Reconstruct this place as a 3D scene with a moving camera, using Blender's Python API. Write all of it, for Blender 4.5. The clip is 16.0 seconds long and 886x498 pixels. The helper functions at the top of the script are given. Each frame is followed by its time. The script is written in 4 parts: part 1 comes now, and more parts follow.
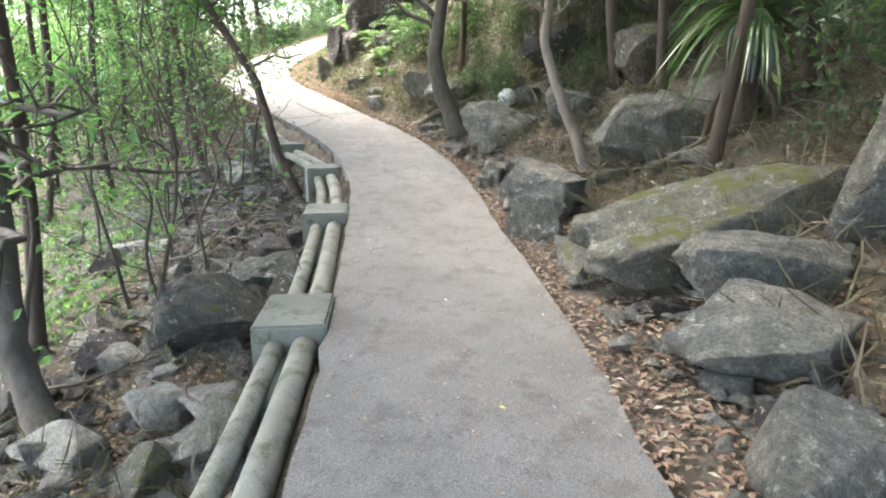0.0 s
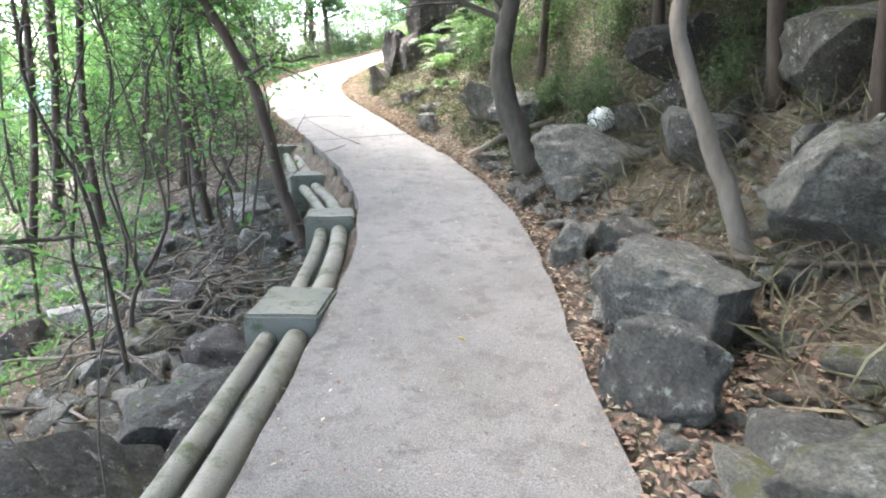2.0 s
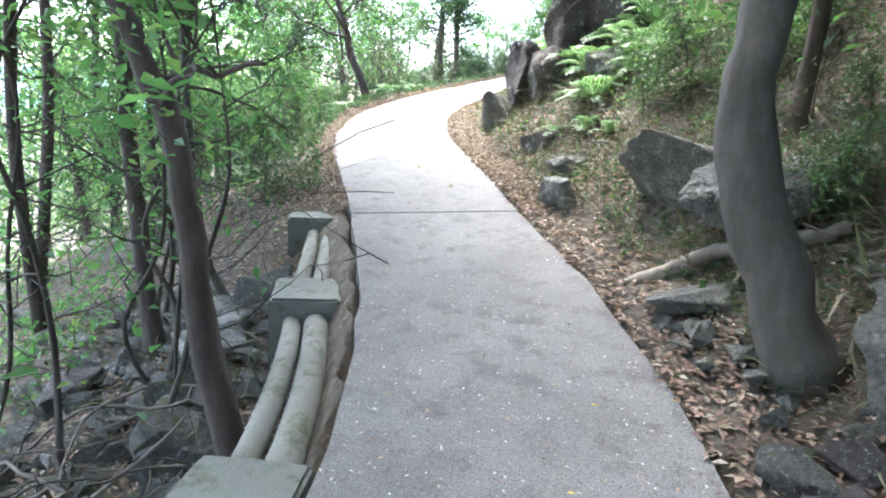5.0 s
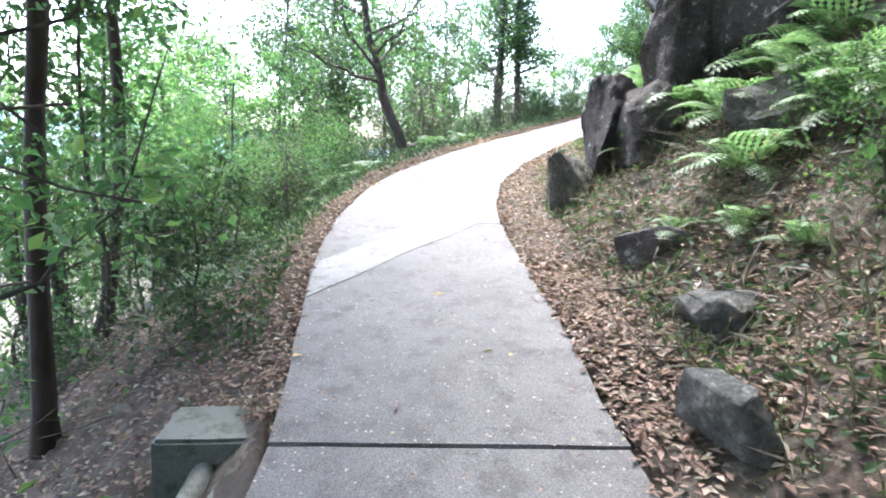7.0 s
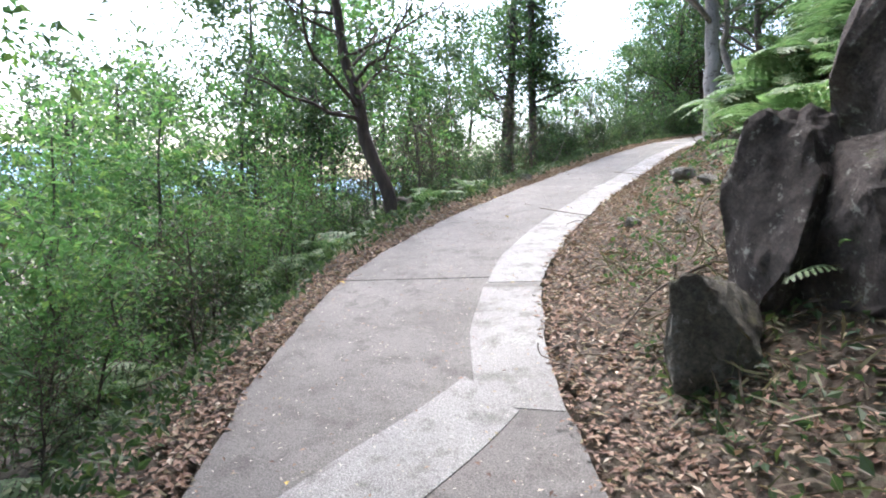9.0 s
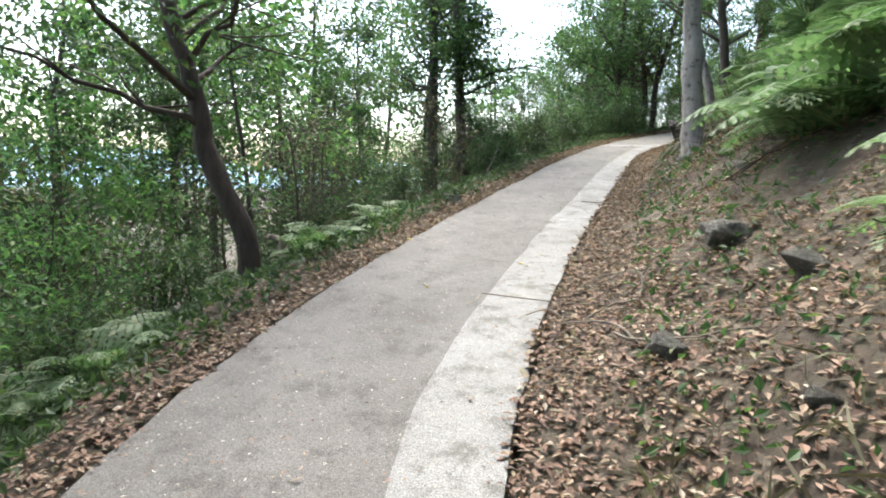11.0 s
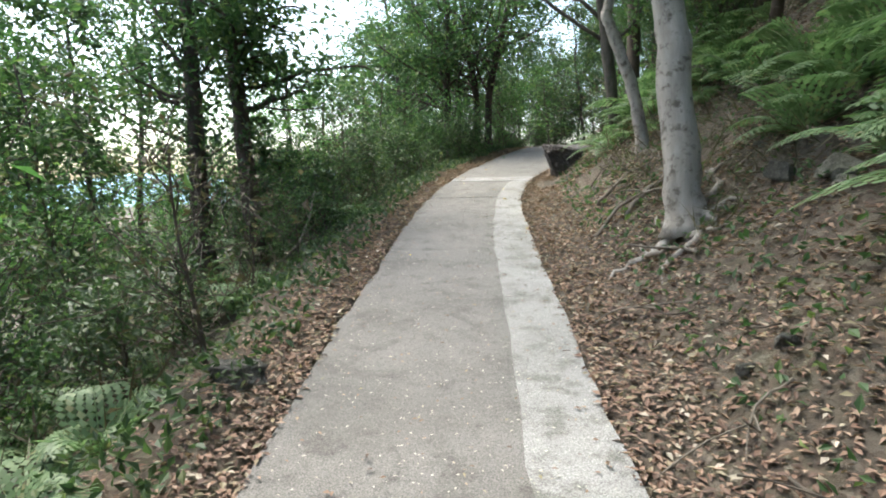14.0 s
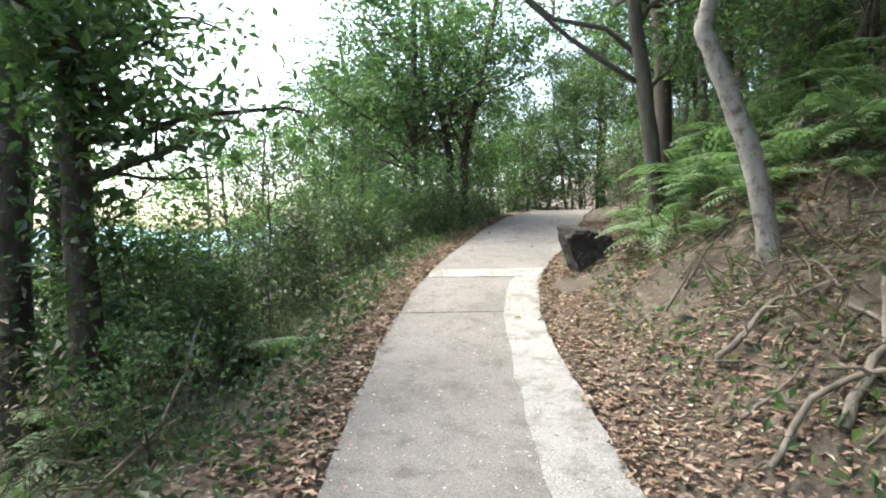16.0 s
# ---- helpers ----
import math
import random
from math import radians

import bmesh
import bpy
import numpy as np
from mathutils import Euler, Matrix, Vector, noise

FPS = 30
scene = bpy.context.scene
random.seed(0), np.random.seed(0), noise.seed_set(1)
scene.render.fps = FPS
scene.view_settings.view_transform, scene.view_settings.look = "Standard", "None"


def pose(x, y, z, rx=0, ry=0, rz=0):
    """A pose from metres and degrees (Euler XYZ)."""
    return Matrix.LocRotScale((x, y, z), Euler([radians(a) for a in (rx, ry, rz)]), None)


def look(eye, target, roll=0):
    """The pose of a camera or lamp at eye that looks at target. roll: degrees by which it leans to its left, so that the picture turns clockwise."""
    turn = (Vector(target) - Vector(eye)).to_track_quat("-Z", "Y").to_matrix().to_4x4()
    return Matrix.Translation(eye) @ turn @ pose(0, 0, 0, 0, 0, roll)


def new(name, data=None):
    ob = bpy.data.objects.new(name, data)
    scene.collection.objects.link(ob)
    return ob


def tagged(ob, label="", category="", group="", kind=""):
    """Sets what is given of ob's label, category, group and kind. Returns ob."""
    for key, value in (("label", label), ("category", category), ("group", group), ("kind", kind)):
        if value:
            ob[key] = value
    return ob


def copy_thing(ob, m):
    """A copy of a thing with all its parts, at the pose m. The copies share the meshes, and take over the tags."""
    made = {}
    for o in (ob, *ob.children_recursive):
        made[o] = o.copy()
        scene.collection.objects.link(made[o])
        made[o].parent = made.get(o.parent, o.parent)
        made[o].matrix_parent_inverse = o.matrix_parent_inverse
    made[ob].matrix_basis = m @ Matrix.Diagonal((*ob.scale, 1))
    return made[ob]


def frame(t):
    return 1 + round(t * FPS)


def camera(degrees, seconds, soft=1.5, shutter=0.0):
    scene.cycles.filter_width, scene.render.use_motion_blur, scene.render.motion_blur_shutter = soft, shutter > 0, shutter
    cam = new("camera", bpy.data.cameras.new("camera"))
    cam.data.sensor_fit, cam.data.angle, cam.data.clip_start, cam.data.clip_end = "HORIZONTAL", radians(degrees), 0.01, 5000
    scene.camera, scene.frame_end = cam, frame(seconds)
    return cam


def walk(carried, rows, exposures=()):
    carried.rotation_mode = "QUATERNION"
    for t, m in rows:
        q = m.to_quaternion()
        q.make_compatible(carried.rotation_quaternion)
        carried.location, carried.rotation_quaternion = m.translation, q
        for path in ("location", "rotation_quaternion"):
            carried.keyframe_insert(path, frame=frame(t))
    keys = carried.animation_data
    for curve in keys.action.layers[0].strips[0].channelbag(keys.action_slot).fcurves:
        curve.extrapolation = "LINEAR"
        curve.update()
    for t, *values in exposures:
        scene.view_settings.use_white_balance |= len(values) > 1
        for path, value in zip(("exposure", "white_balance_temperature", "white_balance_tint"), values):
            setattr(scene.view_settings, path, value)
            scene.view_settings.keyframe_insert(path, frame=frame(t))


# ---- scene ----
cam = camera(74.0, 16.0, 1.9)
METRES, EYE, TILT, LEAN, TURN = 22.0, 1.5, -15.0, 0.0, 0.0
ROWS = [
    (0.0, 0.0, 0.0, 0.0, 0.0, 0.0, -0.0),
    (0.5, 0.0033, 0.0304, 0.0083, 3.79, 2.14, -0.49),
    (1.0, 0.0079, 0.0575, 0.0156, 6.11, 1.41, -1.79),
    (1.5, 0.0081, 0.0909, 0.0249, 8.29, 1.03, -3.29),
    (2.0, 0.0093, 0.1189, 0.033, 7.56, 1.26, -2.77),
    (2.5, 0.0057, 0.1497, 0.0433, 9.11, 2.3, -3.7),
    (3.0, 0.0034, 0.1808, 0.0522, 10.38, 2.02, -3.34),
    (3.5, -0.0011, 0.2087, 0.0617, 12.84, 4.09, -5.6),
    (6.0, -0.0356, 0.3538, 0.1172, 24.88, 1.52, -8.57),
    (6.5, -0.048, 0.3839, 0.1301, 26.74, 2.79, -8.76),
    (7.0, -0.0594, 0.4131, 0.1436, 26.8, 4.93, -8.92),
    (7.5, -0.0737, 0.4409, 0.1562, 30.91, 4.38, -8.99),
    (8.0, -0.0897, 0.4688, 0.1693, 30.17, 5.12, -9.75),
    (8.5, -0.1078, 0.4937, 0.1818, 29.1, 6.98, -9.03),
    (11.0, -0.1688, 0.6291, 0.2454, 20.16, 7.27, -6.19),
    (11.5, -0.1841, 0.6514, 0.2576, 19.68, 9.08, -5.28),
    (12.0, -0.1989, 0.6806, 0.2715, 12.37, 11.47, -4.18),
    (12.5, -0.2108, 0.7075, 0.2827, 11.06, 9.41, -1.41),
    (13.0, -0.2192, 0.7364, 0.2957, 6.82, 9.02, -0.46),
    (13.5, -0.2273, 0.7649, 0.3093, 4.59, 8.16, 0.13),
    (14.0, -0.2331, 0.7965, 0.3245, 1.52, 8.49, 1.32),
    (14.5, -0.2372, 0.8253, 0.338, 0.92, 9.23, 0.22),
    (15.0, -0.2395, 0.8537, 0.351, -2.61, 9.23, 1.66),
    (15.5, -0.2427, 0.8849, 0.365, -1.73, 12.55, 1.62),
    (16.0, -0.2425, 0.9124, 0.3766, -2.58, 13.52, 2.17),
]
walk(cam, [(t, pose(0, 0, EYE, TILT, LEAN, TURN) @ pose(METRES * x, METRES * y, METRES * z, 90 + pitch, roll, yaw)) for t, x, y, z, yaw, pitch, roll in ROWS],
     [(0, 4.15, 6800, 8), (2.5, 4.2, 6200, 9), (3.5, 4.25, 6050, 8), (6, 3.75, 5800, 7), (7, 3.55, 5750, 11), (8.5, 2.7, 5900, 14), (11, 2.3, 6400, 5), (13, 2.15, 6450, 3), (14.5, 2.25, 6500, 2), (16, 2.65, 6600, 4)])

# ---- world, sun and exposure ----
world = bpy.data.worlds.new("world")
scene.world = world
world.use_nodes = True
_nt = world.node_tree
_sky = _nt.nodes.new("ShaderNodeTexSky")
_sky.sky_type, _sky.sun_disc = "NISHITA", False
_sky.sun_elevation, _sky.sun_rotation = radians(63), radians(310)
_sky.air_density, _sky.dust_density, _sky.ozone_density = 1.0, 4.0, 0.6
_nt.links.new(_sky.outputs[0], _nt.nodes["Background"].inputs[0])
_nt.nodes["Background"].inputs[1].default_value = 0.15
sun_data = bpy.data.lights.new("sun", "SUN")
sun_data.energy, sun_data.angle, sun_data.color = 1.0, radians(35), (1.0, 0.97, 0.93)
sun = new("sun", sun_data)
sun.matrix_world = look((-4.3, 3.6, 11.0), (0, 0, 0))


# ---- materials ----
def material(name, rough=0.85):
    m = bpy.data.materials.new(name)
    m.use_nodes = True
    b = m.node_tree.nodes["Principled BSDF"]
    b.inputs["Roughness"].default_value = rough
    return m, m.node_tree, b


def noise_node(nt, scale, detail=6, rough=0.6, coord=None, stretch=None):
    n = nt.nodes.new("ShaderNodeTexNoise")
    n.inputs["Scale"].default_value, n.inputs["Detail"].default_value, n.inputs["Roughness"].default_value = scale, detail, rough
    if coord is None:
        coord = nt.nodes.new("ShaderNodeTexCoord").outputs["Object"]
    if stretch:
        mp = nt.nodes.new("ShaderNodeMapping")
        mp.inputs["Scale"].default_value = stretch
        nt.links.new(coord, mp.inputs[0])
        coord = mp.outputs[0]
    nt.links.new(coord, n.inputs["Vector"])
    return n.outputs["Fac"]


def ramp(nt, fac, stops):
    r = nt.nodes.new("ShaderNodeValToRGB")
    el = r.color_ramp.elements
    while len(el) < len(stops):
        el.new(0.5)
    for e, (p, c) in zip(el, stops):
        e.position, e.color = p, (*c, 1)
    nt.links.new(fac, r.inputs[0])
    return r.outputs[0]


def mix(nt, fac, a, b, mode="MIX"):
    n = nt.nodes.new("ShaderNodeMix")
    n.data_type, n.blend_type = "RGBA", mode
    for s, v in ((n.inputs[0], fac), (n.inputs[6], a), (n.inputs[7], b)):
        if isinstance(v, (int, float)):
            s.default_value = v
        elif isinstance(v, tuple):
            s.default_value = (*v, 1)
        else:
            nt.links.new(v, s)
    return n.outputs[2]


def relief(nt, bsdf, height, strength=0.4, distance=0.02):
    n = nt.nodes.new("ShaderNodeBump")
    n.inputs["Strength"].default_value, n.inputs["Distance"].default_value = strength, distance
    nt.links.new(height, n.inputs["Height"])
    nt.links.new(n.outputs[0], bsdf.inputs["Normal"])


def concrete(name, dark, light, stain, stain_at=0.55, speck=0.5, grit=0.012):
    m, nt, b = material(name, 0.9)
    big = noise_node(nt, 1.3, 8, 0.65)
    fine = noise_node(nt, 140, 3, 0.7)
    base = ramp(nt, big, [(0.3, dark), (0.7, light)])
    spots = ramp(nt, noise_node(nt, 5.5, 9, 0.72), [(stain_at, (0, 0, 0)), (stain_at + 0.13, (1, 1, 1))])
    base = mix(nt, spots, base, stain)
    grain = ramp(nt, fine, [(0.3, (0.35, 0.35, 0.35)), (0.62, (1.15, 1.15, 1.15)), (0.75, (1.9, 1.9, 1.85))])
    base = mix(nt, speck, base, mix(nt, 1.0, base, grain, "MULTIPLY"))
    nt.links.new(base, b.inputs["Base Color"])
    relief(nt, b, fine, 0.5, grit)
    return m


M_PATH = concrete("path_concrete", (0.145, 0.137, 0.127), (0.228, 0.217, 0.203), (0.132, 0.124, 0.114), 0.5, 1.0)
M_KERB = concrete("pale_concrete", (0.25, 0.245, 0.236), (0.36, 0.355, 0.345), (0.185, 0.18, 0.165), 0.5, 1.0)
M_BLOCK = concrete("mossy_concrete", (0.115, 0.12, 0.1), (0.205, 0.21, 0.18), (0.07, 0.085, 0.045), 0.5)
M_PIPE = concrete("pipe_concrete", (0.15, 0.147, 0.12), (0.27, 0.265, 0.225), (0.09, 0.1, 0.055), 0.5)


def rock_material(name, dark, light, moss=0.56, moss_col=(0.09, 0.105, 0.035)):
    m, nt, b = material(name, 0.88)
    info = nt.nodes.new("ShaderNodeObjectInfo")
    big = noise_node(nt, 2.6, 9, 0.68)
    base = ramp(nt, big, [(0.28, dark), (0.72, light)])
    veins = ramp(nt, noise_node(nt, 9, 10, 0.75), [(0.35, (0.55, 0.55, 0.55)), (0.65, (1.25, 1.22, 1.15))])
    base = mix(nt, 1.0, base, veins, "MULTIPLY")
    vary = nt.nodes.new("ShaderNodeMapRange")
    vary.inputs[3].default_value, vary.inputs[4].default_value = 0.7, 1.3
    nt.links.new(info.outputs["Random"], vary.inputs[0])
    lit = nt.nodes.new("ShaderNodeVectorMath")
    lit.operation = "SCALE"
    nt.links.new(base, lit.inputs[0])
    nt.links.new(vary.outputs[0], lit.inputs["Scale"])
    base = lit.outputs[0]
    specks = ramp(nt, noise_node(nt, 48, 6, 0.75), [(0.34, (0.5, 0.5, 0.48)), (0.5, (1, 1, 1)), (0.66, (1.5, 1.48, 1.42))])
    base = mix(nt, 1.0, base, specks, "MULTIPLY")
    lichen = ramp(nt, noise_node(nt, 11, 9, 0.74), [(0.57, (0, 0, 0)), (0.65, (1, 1, 1))])
    base = mix(nt, lichen, base, (0.42, 0.43, 0.38))
    geo = nt.nodes.new("ShaderNodeNewGeometry")
    sep = nt.nodes.new("ShaderNodeSeparateXYZ")
    nt.links.new(geo.outputs["Normal"], sep.inputs[0])
    up = ramp(nt, sep.outputs["Z"], [(0.55, (0, 0, 0)), (0.85, (1, 1, 1))])
    patch = ramp(nt, noise_node(nt, 3.4, 7, 0.7), [(moss, (0, 0, 0)), (moss + 0.08, (1, 1, 1))])
    base = mix(nt, mix(nt, 1.0, up, patch, "MULTIPLY"), base, moss_col)
    nt.links.new(base, b.inputs["Base Color"])
    relief(nt, b, noise_node(nt, 14, 14, 0.82), 1.0, 0.1)
    return m


M_ROCK = rock_material("grey_rock", (0.095, 0.094, 0.086), (0.245, 0.242, 0.222))
M_MOSSROCK = rock_material("mossy_rock", (0.11, 0.107, 0.09), (0.26, 0.25, 0.215), 0.47, (0.12, 0.125, 0.03))
M_PALEROCK = rock_material("pale_rock", (0.19, 0.185, 0.17), (0.42, 0.41, 0.38), 0.62)
M_DARKROCK = rock_material("dark_rock", (0.05, 0.043, 0.042), (0.13, 0.112, 0.106), 0.6)


def ground_material():
    m, nt, b = material("leafy_soil", 0.95)
    soil = ramp(nt, noise_node(nt, 1.1, 9, 0.7), [(0.3, (0.045, 0.037, 0.029)), (0.55, (0.085, 0.07, 0.054)), (0.75, (0.055, 0.058, 0.03))])
    co = nt.nodes.new("ShaderNodeTexCoord")
    cells = None
    for sc in (17.0, 31.0):
        v = nt.nodes.new("ShaderNodeTexVoronoi")
        v.inputs["Scale"].default_value = sc
        wob = nt.nodes.new("ShaderNodeTexNoise")
        wob.inputs["Scale"].default_value = 9
        add = nt.nodes.new("ShaderNodeMixRGB")
        add.inputs[0].default_value = 0.12
        nt.links.new(co.outputs["Object"], wob.inputs["Vector"])
        nt.links.new(co.outputs["Object"], add.inputs[1])
        nt.links.new(wob.outputs["Color"], add.inputs[2])
        nt.links.new(add.outputs[0], v.inputs["Vector"])
        sep = nt.nodes.new("ShaderNodeSeparateColor")
        nt.links.new(v.outputs["Color"], sep.inputs[0])
        leaf = ramp(nt, sep.outputs[0], [(0.0, (0.045, 0.034, 0.027)), (0.35, (0.11, 0.078, 0.056)), (0.6, (0.17, 0.125, 0.092)), (0.8, (0.08, 0.085, 0.045)), (0.95, (0.28, 0.24, 0.19))])
        cells = leaf if cells is None else mix(nt, 0.5, cells, leaf)
    cover = ramp(nt, noise_node(nt, 2.3, 8, 0.7), [(0.35, (0.15, 0.15, 0.15)), (0.6, (0.85, 0.85, 0.85))])
    nt.links.new(mix(nt, cover, soil, cells), b.inputs["Base Color"])
    relief(nt, b, noise_node(nt, 30, 10, 0.75), 0.8, 0.05)
    return m


M_GROUND = ground_material()


def bark(name, dark, light, patch=None):
    m, nt, b = material(name, 0.9)
    base = ramp(nt, noise_node(nt, 9, 9, 0.7, stretch=(1, 1, 0.25)), [(0.3, dark), (0.7, light)])
    if patch:
        base = mix(nt, ramp(nt, noise_node(nt, 13, 9, 0.7), [(0.52, (0, 0, 0)), (0.64, (1, 1, 1))]), base, patch)
    nt.links.new(base, b.inputs["Base Color"])
    relief(nt, b, noise_node(nt, 26, 9, 0.7, stretch=(1, 1, 0.3)), 0.7, 0.02)
    return m


M_BARK = bark("brown_bark", (0.03, 0.022, 0.017), (0.095, 0.07, 0.054))
M_GREYBARK = bark("grey_bark", (0.042, 0.035, 0.028), (0.115, 0.1, 0.084), (0.06, 0.065, 0.042))
M_PALEBARK = bark("pale_bark", (0.2, 0.178, 0.155), (0.4, 0.37, 0.33), (0.11, 0.095, 0.078))
M_TWIG = bark("twig_bark", (0.03, 0.024, 0.018), (0.11, 0.09, 0.07))
M_ROOT = bark("bleached_wood", (0.11, 0.092, 0.072), (0.24, 0.205, 0.17))


def leaf_material(name, stops, thin=0.45, rough=0.5):
    m, nt, b = material(name, rough)
    geo = nt.nodes.new("ShaderNodeNewGeometry")
    col = ramp(nt, geo.outputs["Random Per Island"], stops)
    nt.links.new(col, b.inputs["Base Color"])
    tr = nt.nodes.new("ShaderNodeBsdfTranslucent")
    nt.links.new(mix(nt, 1.0, col, (1.0, 1.25, 0.8), "MULTIPLY"), tr.inputs[0])
    ms = nt.nodes.new("ShaderNodeMixShader")
    ms.inputs[0].default_value = thin
    nt.links.new(b.outputs[0], ms.inputs[1])
    nt.links.new(tr.outputs[0], ms.inputs[2])
    nt.links.new(ms.outputs[0], nt.nodes["Material Output"].inputs[0])
    return m


M_LEAF = leaf_material("green_leaves", [(0, (0.04, 0.075, 0.032)), (0.45, (0.065, 0.118, 0.047)), (0.8, (0.095, 0.155, 0.06)), (1, (0.16, 0.2, 0.07))])
M_DARKLEAF = leaf_material("dark_leaves", [(0, (0.03, 0.055, 0.025)), (0.5, (0.055, 0.09, 0.04)), (0.85, (0.08, 0.12, 0.05)), (1, (0.13, 0.15, 0.06))], 0.4)
M_LIMELEAF = leaf_material("fresh_leaves", [(0, (0.075, 0.145, 0.055)), (0.6, (0.115, 0.21, 0.085)), (1, (0.2, 0.26, 0.09))], 0.55)
M_FERN = leaf_material("fern_green", [(0, (0.09, 0.145, 0.065)), (0.6, (0.16, 0.24, 0.12)), (0.9, (0.22, 0.29, 0.16)), (1, (0.22, 0.17, 0.08))], 0.4)
M_STRAP = leaf_material("strap_green", [(0, (0.03, 0.075, 0.02)), (0.6, (0.06, 0.12, 0.03)), (1, (0.11, 0.15, 0.06))], 0.3, 0.35)
M_DEADLEAF = leaf_material("withered_leaves", [(0, (0.16, 0.19, 0.2)), (1, (0.3, 0.34, 0.35))], 0.2, 0.7)
M_LITTER = leaf_material("fallen_leaves", [(0, (0.09, 0.056, 0.043)), (0.3, (0.19, 0.115, 0.083)), (0.55, (0.27, 0.17, 0.122)), (0.8, (0.34, 0.24, 0.18)), (0.93, (0.23, 0.2, 0.12)), (1, (0.5, 0.43, 0.36))], 0.15, 0.7)
M_FLECK = leaf_material("pale_flecks", [(0, (0.3, 0.27, 0.23)), (1, (0.55, 0.52, 0.46))], 0.1, 0.8)
M_DRYGRASS = leaf_material("dry_stems", [(0, (0.06, 0.046, 0.03)), (0.5, (0.12, 0.095, 0.062)), (0.8, (0.075, 0.085, 0.036)), (1, (0.24, 0.2, 0.14))], 0.25, 0.7)
M_YELLOW = leaf_material("yellow_leaves", [(0, (0.45, 0.3, 0.05)), (1, (0.6, 0.45, 0.1))], 0.2, 0.6)
M_WHITE, _nt2, _b2 = material("white_plastic", 0.5)
_nt2.links.new(ramp(_nt2, noise_node(_nt2, 14, 6, 0.7), [(0.35, (0.45, 0.45, 0.4)), (0.6, (0.8, 0.8, 0.76))]), _b2.inputs["Base Color"])


# ---- mesh helpers ----
def mesh_of(name, V, F, mat, smooth=False):
    V, F = np.asarray(V, np.float32), np.asarray(F, np.int32)
    me = bpy.data.meshes.new(name)
    me.vertices.add(len(V))
    me.vertices.foreach_set("co", V.ravel())
    n = F.shape[1]
    me.loops.add(F.size)
    me.loops.foreach_set("vertex_index", F.ravel())
    me.polygons.add(len(F))
    me.polygons.foreach_set("loop_start", np.arange(0, F.size, n, dtype=np.int32))
    me.polygons.foreach_set("use_smooth", np.full(len(F), smooth))
    me.update(calc_edges=True)
    me.validate()
    me.materials.append(mat)
    return me


def part(name, me, parent, label=""):
    ob = new(name, me)
    ob.parent = parent
    return tagged(ob, label)


def empty(name, at=(0, 0, 0)):
    ob = new(name)
    ob.location = at
    ob.empty_display_size = 0.1
    return ob


def join(pieces):
    Vs, Fs, k = [], [], 0
    for V, F in pieces:
        Vs.append(np.asarray(V, float))
        Fs.append(np.asarray(F) + k)
        k += len(V)
    return np.concatenate(Vs), np.concatenate(Fs)


def tube(pts, radii, seg=8, rough=0.0, rng=None):
    pts = np.asarray(pts, float)
    n = len(pts)
    radii = np.interp(np.linspace(0, 1, n), np.linspace(0, 1, len(radii)), radii)
    tan = np.gradient(pts, axis=0)
    tan /= np.linalg.norm(tan, axis=1)[:, None] + 1e-9
    ref = np.where(np.abs(tan[:, 2:3]) > 0.9, [[1.0, 0, 0]], [[0, 0, 1.0]])
    u = np.cross(tan, ref)
    for i in range(1, n):
        if np.dot(u[i], u[i - 1]) < 0 or abs(np.dot(u[i], u[i - 1])) < 0.3 * np.linalg.norm(u[i]) * np.linalg.norm(u[i - 1]):
            u[i] = u[i - 1] - tan[i] * np.dot(u[i - 1], tan[i])
    u /= np.linalg.norm(u, axis=1)[:, None] + 1e-9
    w = np.cross(tan, u)
    a = np.linspace(0, 2 * np.pi, seg, endpoint=False)
    r = radii[:, None] * np.ones(seg)
    if rough and rng is not None:
        r = r * (1 + rough * rng.standard_normal((n, seg)))
    V = (pts[:, None] + r[..., None] * (np.cos(a)[None, :, None] * u[:, None] + np.sin(a)[None, :, None] * w[:, None])).reshape(-1, 3)
    i, j = np.meshgrid(np.arange(n - 1), np.arange(seg), indexing="ij")
    k = (j + 1) % seg
    F = np.stack([i * seg + j, i * seg + k, (i + 1) * seg + k, (i + 1) * seg + j], -1).reshape(-1, 4)
    caps = []
    for row in (0, n - 1):
        for q in range(0, seg - 2, 2):
            f = [row * seg, row * seg + q + 1, row * seg + q + 2, row * seg + (q + 3) % seg]
            if q + 3 < seg:
                caps.append(f if row else f[::-1])
    return V, np.concatenate([F, np.array(caps)]) if caps else F


def curve_pts(ctrl, n, rng=None, wobble=0.0):
    """A smooth line through control points."""
    ctrl = np.asarray(ctrl, float)
    t = np.linspace(0, len(ctrl) - 1, n)
    i = np.clip(t.astype(int), 0, len(ctrl) - 2)
    f = (t - i)[:, None]
    p0, p1, p2, p3 = ctrl[np.maximum(i - 1, 0)], ctrl[i], ctrl[i + 1], ctrl[np.minimum(i + 2, len(ctrl) - 1)]
    out = 0.5 * (2 * p1 + (p2 - p0) * f + (2 * p0 - 5 * p1 + 4 * p2 - p3) * f ** 2 + (3 * p1 - p0 - 3 * p2 + p3) * f ** 3)
    if rng is not None and wobble:
        w = rng.standard_normal((n, 3)) * wobble
        w[0] = 0
        out = out + w
    return out


